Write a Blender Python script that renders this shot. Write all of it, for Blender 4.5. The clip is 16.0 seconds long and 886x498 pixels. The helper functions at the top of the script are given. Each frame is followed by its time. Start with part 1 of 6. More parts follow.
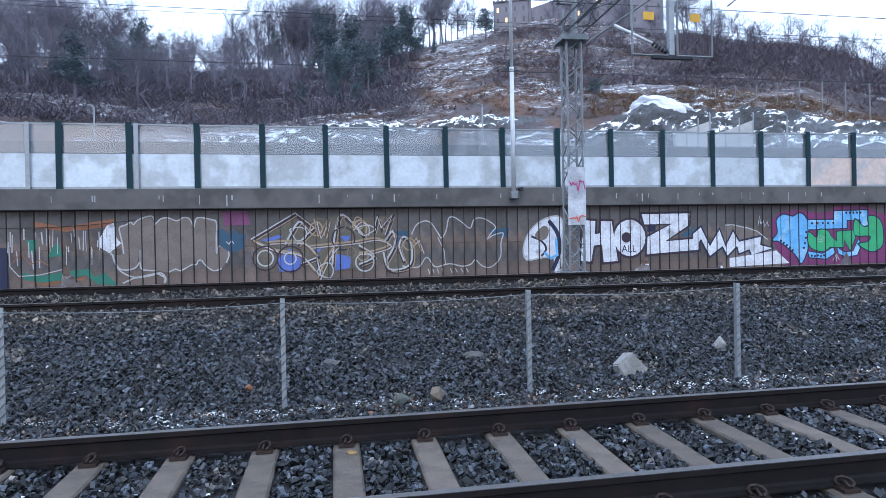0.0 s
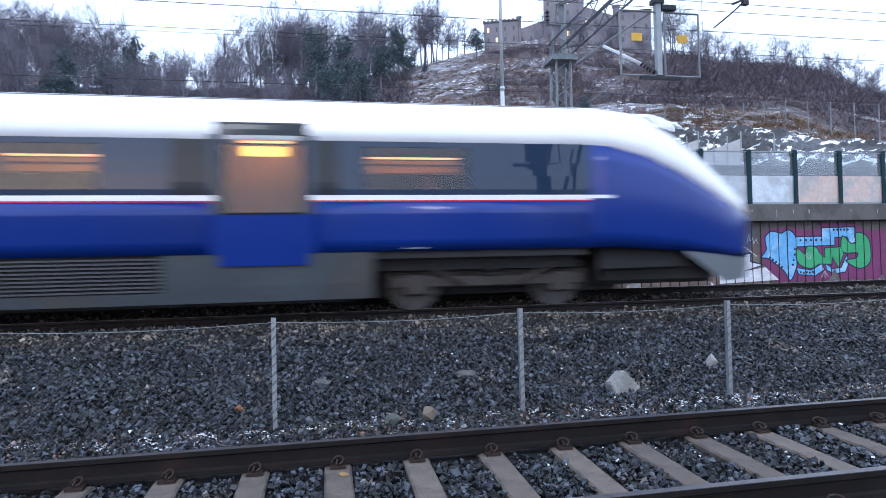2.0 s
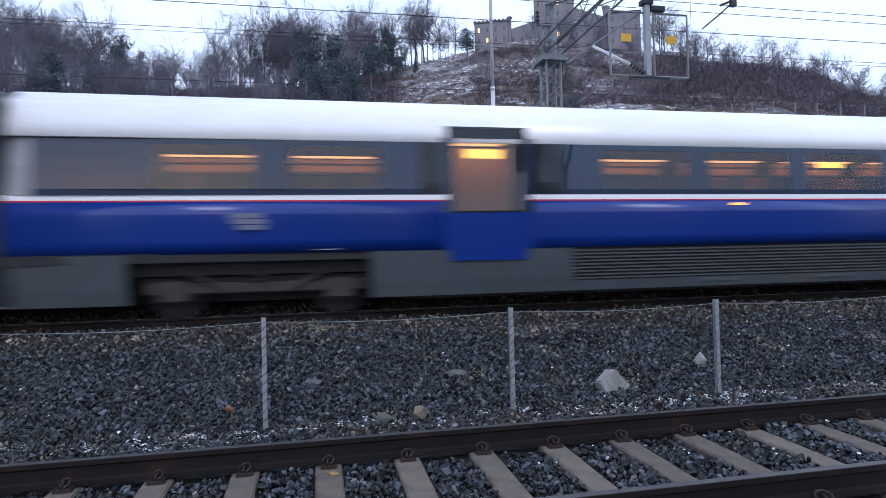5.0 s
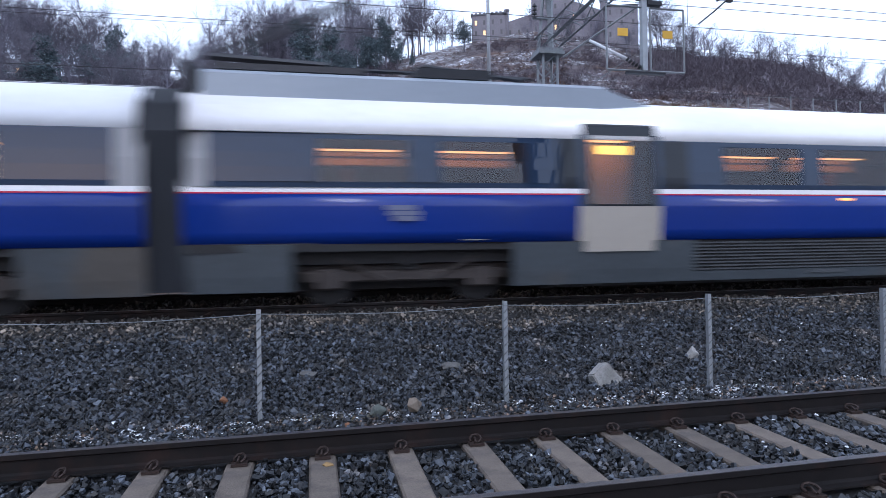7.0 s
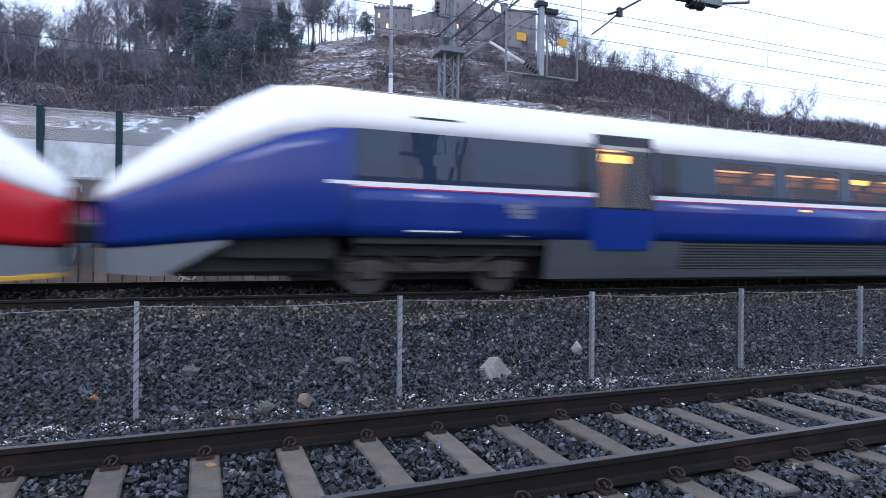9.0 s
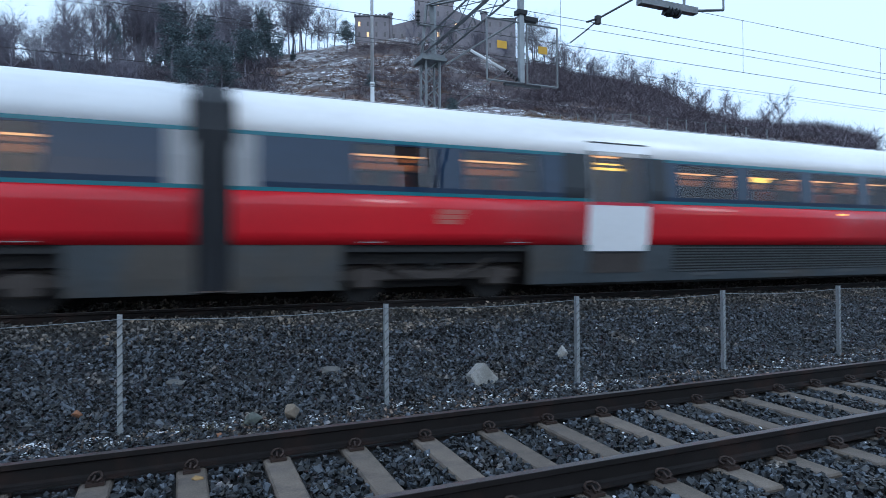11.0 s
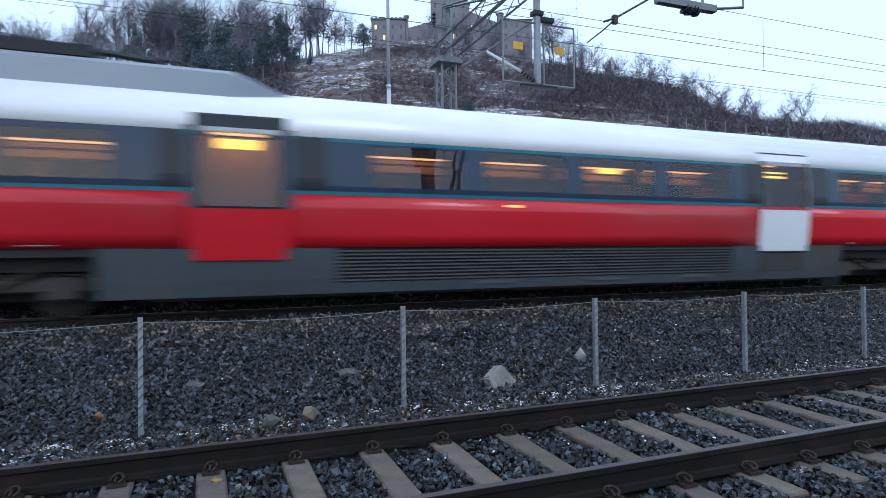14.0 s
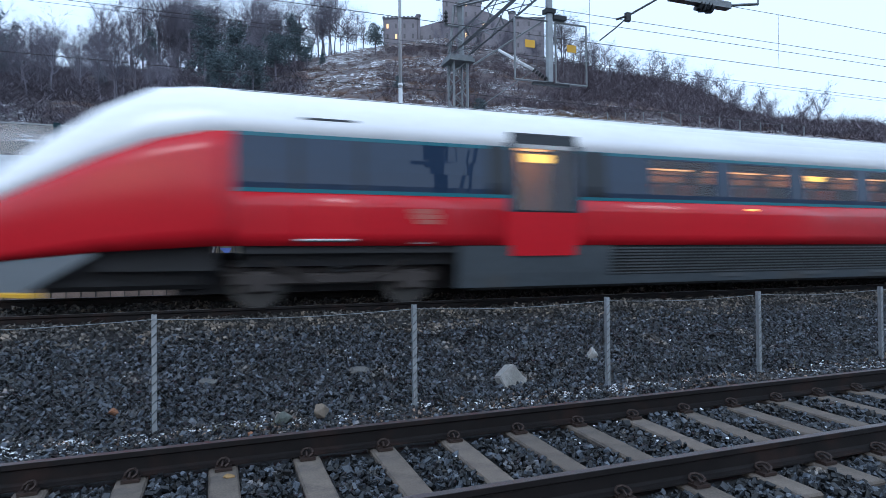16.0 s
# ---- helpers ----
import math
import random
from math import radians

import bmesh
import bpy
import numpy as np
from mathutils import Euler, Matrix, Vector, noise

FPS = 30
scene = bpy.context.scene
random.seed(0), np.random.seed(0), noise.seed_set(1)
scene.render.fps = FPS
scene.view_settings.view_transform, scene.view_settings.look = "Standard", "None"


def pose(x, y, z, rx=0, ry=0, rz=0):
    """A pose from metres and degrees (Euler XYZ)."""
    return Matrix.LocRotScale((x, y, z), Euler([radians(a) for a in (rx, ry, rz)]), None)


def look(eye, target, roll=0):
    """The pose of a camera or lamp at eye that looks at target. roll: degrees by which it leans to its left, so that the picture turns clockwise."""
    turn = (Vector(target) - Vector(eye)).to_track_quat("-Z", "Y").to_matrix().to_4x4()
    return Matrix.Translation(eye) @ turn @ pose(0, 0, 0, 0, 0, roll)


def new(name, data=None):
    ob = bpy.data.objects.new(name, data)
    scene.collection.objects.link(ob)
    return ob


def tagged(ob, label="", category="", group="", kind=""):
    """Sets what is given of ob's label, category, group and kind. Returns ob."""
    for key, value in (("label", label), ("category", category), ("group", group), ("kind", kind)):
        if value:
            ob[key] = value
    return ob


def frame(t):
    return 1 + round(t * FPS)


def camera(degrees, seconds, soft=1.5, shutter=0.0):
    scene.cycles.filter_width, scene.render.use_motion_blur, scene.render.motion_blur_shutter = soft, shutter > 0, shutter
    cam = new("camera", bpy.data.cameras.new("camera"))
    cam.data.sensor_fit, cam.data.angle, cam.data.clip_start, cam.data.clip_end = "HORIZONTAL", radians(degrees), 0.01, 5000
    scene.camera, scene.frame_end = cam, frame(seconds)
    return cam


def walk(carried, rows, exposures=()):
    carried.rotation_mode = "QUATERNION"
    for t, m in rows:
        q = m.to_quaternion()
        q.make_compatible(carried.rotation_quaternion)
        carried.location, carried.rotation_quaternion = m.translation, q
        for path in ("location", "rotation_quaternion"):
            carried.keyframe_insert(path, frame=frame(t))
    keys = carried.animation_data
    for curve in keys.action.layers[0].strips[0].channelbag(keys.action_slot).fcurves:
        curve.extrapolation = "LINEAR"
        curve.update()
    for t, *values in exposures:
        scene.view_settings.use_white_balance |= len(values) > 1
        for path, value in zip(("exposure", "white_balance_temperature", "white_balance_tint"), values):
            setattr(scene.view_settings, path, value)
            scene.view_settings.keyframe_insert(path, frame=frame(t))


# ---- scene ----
cam = camera(71.9, 16.0, soft=0.6, shutter=0.58)
PATH = [
    (0.0, pose(0.003, 0.025, 1.413, 89.53, 1.13, -10.10)),
    (0.5, pose(0.005, 0.020, 1.413, 89.44, 1.07, -10.13)),
    (1.0, pose(-0.000, 0.020, 1.413, 89.52, 1.20, -10.32)),
    (1.5, pose(-0.001, 0.021, 1.415, 90.36, 1.20, -10.72)),
    (2.0, pose(-0.000, 0.019, 1.425, 91.15, 1.28, -10.88)),
    (2.5, pose(-0.003, 0.015, 1.427, 91.55, 1.33, -11.26)),
    (3.0, pose(-0.004, 0.015, 1.424, 91.44, 1.25, -11.76)),
    (3.5, pose(-0.002, 0.014, 1.422, 91.36, 1.31, -11.85)),
    (4.0, pose(-0.003, 0.014, 1.420, 91.27, 1.29, -11.79)),
    (4.5, pose(0.000, 0.013, 1.417, 91.26, 1.40, -11.67)),
    (6.8, pose(0.001, 0.001, 1.418, 90.37, 1.13, -12.29)),
    (7.0, pose(0.003, -0.012, 1.419, 90.48, 0.99, -12.16)),
    (7.5, pose(0.010, -0.020, 1.416, 90.41, 0.81, -13.50)),
    (8.0, pose(0.021, -0.015, 1.420, 89.84, 0.01, -16.86)),
    (8.5, pose(0.013, 0.001, 1.409, 89.32, -0.15, -20.17)),
    (8.7, pose(0.011, 0.003, 1.419, 89.58, -0.55, -21.12)),
    (10.8, pose(-0.008, -0.013, 1.424, 90.58, 0.29, -23.71)),
    (11.0, pose(-0.009, -0.017, 1.423, 90.58, 0.43, -23.30)),
    (11.5, pose(-0.005, -0.011, 1.426, 90.66, 0.51, -22.66)),
    (12.0, pose(-0.003, -0.008, 1.425, 90.71, 0.49, -22.17)),
    (12.5, pose(-0.002, -0.011, 1.424, 90.75, 0.56, -21.81)),
    (13.0, pose(0.001, -0.011, 1.427, 90.51, 0.36, -21.98)),
    (13.5, pose(-0.002, -0.010, 1.425, 90.54, 0.75, -21.87)),
    (14.0, pose(-0.001, -0.007, 1.428, 90.76, 0.67, -21.70)),
    (14.5, pose(0.003, -0.011, 1.422, 90.89, 0.62, -21.78)),
    (15.0, pose(-0.007, -0.017, 1.423, 91.15, 0.71, -22.32)),
    (15.5, pose(-0.007, -0.008, 1.421, 90.88, 0.69, -21.27)),
    (16.0, pose(0.001, -0.006, 1.423, 90.67, 0.55, -20.63)),
]
EXPOSURES = [(0.0, 0.14, 5500, 9), (1.0, 0.40, 5500, 9), (1.5, 0.22, 5500, 9), (2.0, 0.10, 5600, 11), (3.5, -0.32, 5700, 12), (4.5, -0.32, 5700, 12), (7.0, -0.12, 5700, 14), (8.7, -0.10, 5750, 14), (10.8, -0.48, 5350, 1), (12.5, -0.43, 5500, 5), (16.0, -0.36, 5450, 4)]
walk(cam, PATH, EXPOSURES)

# ---- light ----
world = bpy.data.worlds.new("overcast_dusk")
scene.world = world
world.use_nodes = True
wn, wl = world.node_tree.nodes, world.node_tree.links
sky = wn.new("ShaderNodeTexSky")
sky.sky_type, sky.sun_disc = "NISHITA", False
sky.sun_elevation, sky.sun_rotation = radians(9), radians(200)
sky.dust_density, sky.air_density = 4.0, 1.5
SKY_STRENGTH = 0.10
scale_sky = wn.new("ShaderNodeVectorMath")
scale_sky.operation = "SCALE"
scale_sky.inputs["Scale"].default_value = SKY_STRENGTH
wl.new(sky.outputs["Color"], scale_sky.inputs[0])
cloud = wn.new("ShaderNodeMix")
cloud.data_type = "RGBA"
cloud.inputs["Factor"].default_value = 0.86
wl.new(scale_sky.outputs["Vector"], cloud.inputs["A"])
cloud.inputs["B"].default_value = (0.86, 0.96, 1.14, 1)
wl.new(cloud.outputs["Result"], wn["Background"].inputs["Color"])
wn["Background"].inputs["Strength"].default_value = 1.65
sun = new("sun", bpy.data.lights.new("sun", "SUN"))
sun.data.energy, sun.data.angle, sun.data.color = 1.1, radians(25), (1.0, 0.97, 0.93)
sun.matrix_world = look((-20, -60, 60), (0, 0, 0))


# ---- materials ----
def mat(name, color, rough=0.7, metal=0.0, vary=0.25, size=8.0, fine=90.0, bump=0.2, spec=0.5, second=None, amount=0.5, island=0.0, per_object=0.0):
    """A surface with blotches, fine grain, bump, and an optional second colour in patches."""
    m = bpy.data.materials.new(name)
    m.use_nodes = True
    n, l = m.node_tree.nodes, m.node_tree.links
    b = n["Principled BSDF"]
    b.inputs["Roughness"].default_value, b.inputs["Metallic"].default_value = rough, metal
    b.inputs["Specular IOR Level"].default_value = spec
    co = n.new("ShaderNodeTexCoord")
    big, small = n.new("ShaderNodeTexNoise"), n.new("ShaderNodeTexNoise")
    for t, s in ((big, size), (small, fine)):
        t.inputs["Scale"].default_value, t.inputs["Detail"].default_value = s, 5
        l.new(co.outputs["Object"], t.inputs["Vector"])
    add = n.new("ShaderNodeMath")
    add.operation = "ADD"
    l.new(big.outputs["Fac"], add.inputs[0])
    l.new(small.outputs["Fac"], add.inputs[1])
    rng = n.new("ShaderNodeMapRange")
    rng.inputs["From Min"].default_value, rng.inputs["From Max"].default_value = 0.65, 1.35
    rng.inputs["To Min"].default_value, rng.inputs["To Max"].default_value = 1 - vary, 1 + vary
    l.new(add.outputs[0], rng.inputs["Value"])
    value = rng.outputs["Result"]
    for on, amt, node, out in ((island, island, "ShaderNodeNewGeometry", "Random Per Island"), (per_object, per_object, "ShaderNodeObjectInfo", "Random")):
        if on:
            g, r2, mul = n.new(node), n.new("ShaderNodeMapRange"), n.new("ShaderNodeMath")
            r2.inputs["To Min"].default_value, r2.inputs["To Max"].default_value = 1 - amt, 1 + amt
            mul.operation = "MULTIPLY"
            rnd = g.outputs[out]
            if amt > 0.6:
                pw = n.new("ShaderNodeMath")
                pw.operation, pw.inputs[1].default_value = "POWER", 3.0
                l.new(rnd, pw.inputs[0])
                rnd = pw.outputs[0]
                r2.inputs["To Min"].default_value, r2.inputs["To Max"].default_value = 0.14, 0.14 + 4.4 * amt
            l.new(rnd, r2.inputs["Value"])
            l.new(value, mul.inputs[0])
            l.new(r2.outputs["Result"], mul.inputs[1])
            value = mul.outputs[0]
    base = n.new("ShaderNodeRGB")
    base.outputs[0].default_value = (*color, 1)
    src = base.outputs[0]
    if second:
        mask, mx, th = n.new("ShaderNodeTexNoise"), n.new("ShaderNodeMix"), n.new("ShaderNodeMapRange")
        mask.inputs["Scale"].default_value, mask.inputs["Detail"].default_value = size * 0.6, 7
        l.new(co.outputs["Object"], mask.inputs["Vector"])
        th.inputs["From Min"].default_value, th.inputs["From Max"].default_value = 1 - amount - 0.06, 1 - amount + 0.06
        l.new(mask.outputs["Fac"], th.inputs["Value"])
        mx.data_type = "RGBA"
        l.new(th.outputs["Result"], mx.inputs["Factor"])
        l.new(src, mx.inputs["A"])
        mx.inputs["B"].default_value = (*second, 1)
        src = mx.outputs["Result"]
    sc = n.new("ShaderNodeVectorMath")
    sc.operation = "SCALE"
    l.new(src, sc.inputs[0])
    l.new(value, sc.inputs["Scale"])
    l.new(sc.outputs["Vector"], b.inputs["Base Color"])
    if bump:
        bp = n.new("ShaderNodeBump")
        bp.inputs["Strength"].default_value, bp.inputs["Distance"].default_value = bump, 0.01
        l.new(add.outputs[0], bp.inputs["Height"])
        l.new(bp.outputs["Normal"], b.inputs["Normal"])
    return m


def glow(name, color, strength):
    m = bpy.data.materials.new(name)
    m.use_nodes = True
    b = m.node_tree.nodes["Principled BSDF"]
    b.inputs["Base Color"].default_value = (*color, 1)
    b.inputs["Emission Color"].default_value = (*color, 1)
    b.inputs["Emission Strength"].default_value = strength
    return m


def pane(name, tint, gloss=0.12, clear=0.85, rough=0.03):
    """Thin glass: what lies behind, tinted, under a mirror film with Fresnel gloss."""
    m = bpy.data.materials.new(name)
    m.use_nodes = True
    n, l = m.node_tree.nodes, m.node_tree.links
    n.remove(n["Principled BSDF"])
    tr, gl, df = n.new("ShaderNodeBsdfTransparent"), n.new("ShaderNodeBsdfGlossy"), n.new("ShaderNodeBsdfDiffuse")
    tr.inputs["Color"].default_value = (*tint, 1)
    gl.inputs["Roughness"].default_value = rough
    df.inputs["Color"].default_value = (0.55, 0.58, 0.62, 1)
    a, b2, fr, mx = n.new("ShaderNodeMixShader"), n.new("ShaderNodeMixShader"), n.new("ShaderNodeLayerWeight"), n.new("ShaderNodeMath")
    fr.inputs["Blend"].default_value = 0.5
    pw = n.new("ShaderNodeMath")
    pw.operation = "POWER"
    pw.inputs[1].default_value = 5.0
    l.new(fr.outputs["Facing"], pw.inputs[0])
    mx.operation = "MAXIMUM"
    l.new(pw.outputs[0], mx.inputs[0])
    mx.inputs[1].default_value = gloss
    a.inputs["Fac"].default_value = clear
    l.new(df.outputs[0], a.inputs[1])
    l.new(tr.outputs[0], a.inputs[2])
    l.new(mx.outputs[0], b2.inputs["Fac"])
    l.new(a.outputs[0], b2.inputs[1])
    l.new(gl.outputs[0], b2.inputs[2])
    l.new(b2.outputs[0], n["Material Output"].inputs["Surface"])
    return m


# Low base deepens the gaps; the warm second colour imitates highlights on the stones.
BALLAST = mat("ballast_stone", (0.0165, 0.0190, 0.0235), 0.45, vary=0.45, size=3.0, fine=60, bump=0.3, spec=0.4, island=1.25, second=(0.074, 0.064, 0.055), amount=0.33)
# Near black: the shade in the gaps between stones is put into this colour.
BED = mat("gap_shade_bed", (0.005, 0.005, 0.006), 0.9, vary=0.5, size=9.0, fine=40, bump=0.8)
SNOW = mat("snow", (0.66, 0.68, 0.72), 0.6, vary=0.12, size=6, fine=60, bump=0.3)
RAIL = mat("rusty_rail", (0.0085, 0.0068, 0.0068), 0.65, 0.0, spec=0.2, vary=0.4, size=5, fine=120, second=(0.018, 0.0105, 0.009), amount=0.42)
RAILTOP = mat("worn_rail_head", (0.16, 0.15, 0.15), 0.32, 0.8, vary=0.2, size=4, fine=150)
SLEEPER = mat("weathered_sleeper", (0.118, 0.096, 0.078), 0.85, vary=0.3, size=6, fine=70, bump=0.5, second=(0.075, 0.062, 0.055), amount=0.42, per_object=0.15)
CLIP = mat("rusty_clip", (0.035, 0.022, 0.018), 0.6, 0.4, vary=0.3)
GALV = mat("galvanised_steel", (0.28, 0.30, 0.32), 0.5, 0.5, vary=0.2, size=10, fine=80)
GALV_DULL = mat("dull_galvanised_steel", (0.20, 0.215, 0.23), 0.6, 0.4, vary=0.25, size=6, fine=60)
WALL = mat("stained_sheet_wall", (0.14, 0.105, 0.088), 0.85, vary=0.35, size=2.5, fine=40, bump=0.4, second=(0.09, 0.083, 0.082), amount=0.48, per_object=0.22)
RIB = mat("dark_rib", (0.014, 0.013, 0.013), 0.8, vary=0.3)
COPING = mat("concrete_coping", (0.105, 0.10, 0.097), 0.85, vary=0.25, size=2, fine=50, bump=0.4, second=(0.075, 0.072, 0.07), amount=0.45)
GREENSTEEL = mat("dark_green_steel", (0.008, 0.030, 0.040), 0.6, vary=0.2, spec=0.2)
FROSTED = mat("whitewashed_panel", (0.51, 0.56, 0.61), 0.45, vary=0.14, size=2.2, fine=9, bump=0.05, second=(0.38, 0.41, 0.435), amount=0.47, per_object=0.14)
BARRIER_GLASS = pane("barrier_glass", (0.84, 0.88, 0.91), 0.05, 0.86, 0.06)
CONCRETE = mat("pale_concrete", (0.30, 0.31, 0.32), 0.85, vary=0.2, size=1.0, fine=20)
ROCK = mat("weathered_rock", (0.11, 0.115, 0.125), 0.9, vary=0.5, size=0.5, fine=6, bump=1.0, second=(0.06, 0.06, 0.06), amount=0.5)
BOULDER = mat("pale_boulder", (0.27, 0.265, 0.255), 0.85, vary=0.3, size=8, fine=60, bump=0.5, second=(0.17, 0.165, 0.155), amount=0.45)
ORANGE_STONE = mat("rusty_stone", (0.20, 0.09, 0.045), 0.85, vary=0.3)
# Twigs, scrub and needles are lightened, mostly towards blue, to paint in distance haze.
HAZY_BARK = mat("hazy_bare_twigs", (0.138, 0.130, 0.162), 0.9, vary=0.3, per_object=0.3)
SCRUB = mat("hazy_dry_scrub", (0.135, 0.096, 0.090), 0.9, vary=0.4, size=0.2, fine=2, bump=0, island=0.5)
HAZY_NEEDLES = mat("hazy_pine_needles", (0.072, 0.102, 0.116), 0.8, vary=0.4, size=1, fine=10, bump=0, island=0.5)
DRYGRASS = mat("dry_grass", (0.17, 0.112, 0.07), 0.9, vary=0.3, size=1, fine=10, bump=0, island=0.4)
# Bluish masonry tone includes the haze over the crest.
MASONRY = mat("hazy_grey_masonry", (0.20, 0.188, 0.212), 0.9, vary=0.2, size=0.4, fine=3)
SLATE = mat("slate_roof", (0.10, 0.105, 0.12), 0.7, vary=0.2, size=0.5, fine=4)
LITWIN = glow("lit_window", (1.0, 0.62, 0.28), 1.1)
# Dark panes raised to grey so haze lowers their contrast.
HAZY_WIN = mat("dark_window", (0.11, 0.11, 0.12), 0.2, vary=0.1)
YELLOW = mat("yellow_sign", (0.62, 0.36, 0.03), 0.5, vary=0.1)
BLACK = mat("black_rubber", (0.009, 0.011, 0.016), 0.6, vary=0.2)
# Whitewashed panel with an orange reflection painted in as a warm base colour.
FROSTED_REFLECTION = mat("warm_reflection_panel", (0.55, 0.44, 0.39), 0.45, vary=0.16, size=2.6, fine=7, bump=0.05, second=(0.40, 0.38, 0.38), amount=0.46)
CABLE = mat("dark_cable", (0.03, 0.03, 0.035), 0.6, vary=0.1)


# ---- mesh helpers ----
def part(name, bm, material, parent=None, label="", smooth=False, **tags):
    me = bpy.data.meshes.new(name)
    if isinstance(bm, bmesh.types.BMesh):
        bmesh.ops.recalc_face_normals(bm, faces=bm.faces)
        bm.to_mesh(me)
        bm.free()
    else:
        me.from_pydata(bm[0], [], bm[1])
        me.update()
    if smooth:
        for p in me.polygons:
            p.use_smooth = True
    me.materials.append(material)
    ob = new(name, me)
    ob.parent = parent
    return tagged(ob, label, **tags)


def box(bm, x0, x1, y0, y1, z0, z1, bevel=0.0):
    v = [bm.verts.new((x, y, z)) for x in (x0, x1) for y in (y0, y1) for z in (z0, z1)]
    fs = [bm.faces.new([v[i] for i in q]) for q in ((0, 1, 3, 2), (4, 6, 7, 5), (0, 4, 5, 1), (2, 3, 7, 6), (0, 2, 6, 4), (1, 5, 7, 3))]
    if bevel:
        bmesh.ops.bevel(bm, geom=list({e for f in fs for e in f.edges}), offset=bevel, segments=1, affect="EDGES")
    return bm


def boxed(*a, bevel=0.0):
    return box(bmesh.new(), *a, bevel=bevel)


def tube(bm, p, q, r0, r1=None, sides=6):
    p, q, r1 = Vector(p), Vector(q), r0 if r1 is None else r1
    turn = (q - p).to_track_quat("Z", "Y").to_matrix()
    ring = []
    for c, r in ((p, r0), (q, r1)):
        ring.append([bm.verts.new(c + turn @ Vector((r * math.cos(a), r * math.sin(a), 0))) for a in (2 * math.pi * i / sides for i in range(sides))])
    for i in range(sides):
        j = (i + 1) % sides
        bm.faces.new((ring[0][i], ring[0][j], ring[1][j], ring[1][i]))
    bm.faces.new(ring[0][::-1])
    bm.faces.new(ring[1])
    return bm


def bar(bm, p, q, w, d=None):
    """A square bar from p to q."""
    return tube(bm, p, q, w * 0.707, None if d is None else d * 0.707, 4)


def polytube(bm, pts, r, sides=6):
    for a, b in zip(pts, pts[1:]):
        tube(bm, a, b, r, r, sides)
    return bm


def extrude_x(profile, x0, x1):
    """A closed outline in (y, z), drawn out along x."""
    n = len(profile)
    v = [(x, y, z) for x in (x0, x1) for y, z in profile]
    f = [(i, (i + 1) % n, n + (i + 1) % n, n + i) for i in range(n)] + [tuple(range(n))[::-1], tuple(range(n, 2 * n))]
    bm = bmesh.new()
    vs = [bm.verts.new(c) for c in v]
    for q in f:
        bm.faces.new([vs[i] for i in q])
    return bm


def thing(name, m=None, label="", category="", group="", kind=""):
    ob = new(name)
    ob.empty_display_size = 0.2
    if m is not None:
        ob.matrix_basis = m
    return tagged(ob, label, category, group, kind)


# ---- ground and tracks ----
BED_LINE = [(-60, -0.45), (2.0, -0.40), (2.7, -0.25), (3.0, -0.245), (5.2, -0.205), (5.5, -0.20), (6.3, -0.21), (7.0, -0.06), (8.0, 0.17),
            (8.7, 0.34), (9.2, 0.45), (10.2, 0.49), (11.7, 0.64), (12.5, 0.66), (13.4, 0.52), (15.0, 0.50), (19.95, 0.30)]
BED_Y, BED_Z = [p[0] for p in BED_LINE], [p[1] for p in BED_LINE]


def bed(y):
    return float(np.interp(y, BED_Y, BED_Z))


def ground_height(x, y):
    """The land beyond the retaining wall: a flat road strip, a rocky rise, then the wooded hill."""
    if y < 20.5:
        return -0.9
    r, az = math.hypot(x, y), math.degrees(math.atan2(x, y))
    ridge = float(np.interp(az, [-60, -25, -13, 0, 7, 11, 15, 20, 26, 29, 31, 35, 39, 43, 47, 51, 55, 60, 75],
                            [11, 13.6, 14.4, 15.6, 17.0, 18.1, 19.2, 19.4, 18.8, 17.7, 17.1, 16.0, 14.9, 13.2, 11.0, 9.7, 8.9, 7.0, 2.0]))
    far = float(np.interp(az, [-60, -25, 10, 25, 45, 60], [230, 210, 185, 175, 150, 140]))
    foot = float(np.interp(az, [-30, -10, 10, 22, 30, 40, 50], [7.0, 7.8, 8.6, 8.2, 8.0, 7.4, 6.0]))
    z_foot, z_ridge = 1.42 + 46 * math.tan(radians(foot)), 1.42 + far * math.tan(radians(ridge))
    if r < 28:
        z = 2.9
    elif r < 46:
        s = (r - 28) / 18
        z = 2.9 + (z_foot - 2.9) * s * s * (3 - 2 * s)
    elif r < far:
        s = (r - 46) / (far - 46)
        z = z_foot + (z_ridge - z_foot) * (s ** 0.95)
    else:
        z = z_ridge - (r - far) * 0.10
    rough = min(1.0, max(0.0, (r - 30) / 30))
    z += rough * (2.2 * noise.noise(Vector((x, y, 0)) * 0.045) + 0.9 * noise.noise(Vector((x, y, 3)) * 0.16) + 0.4 * noise.noise(Vector((x, y, 7)) * 0.5))
    return z if r < 900 else 2.0


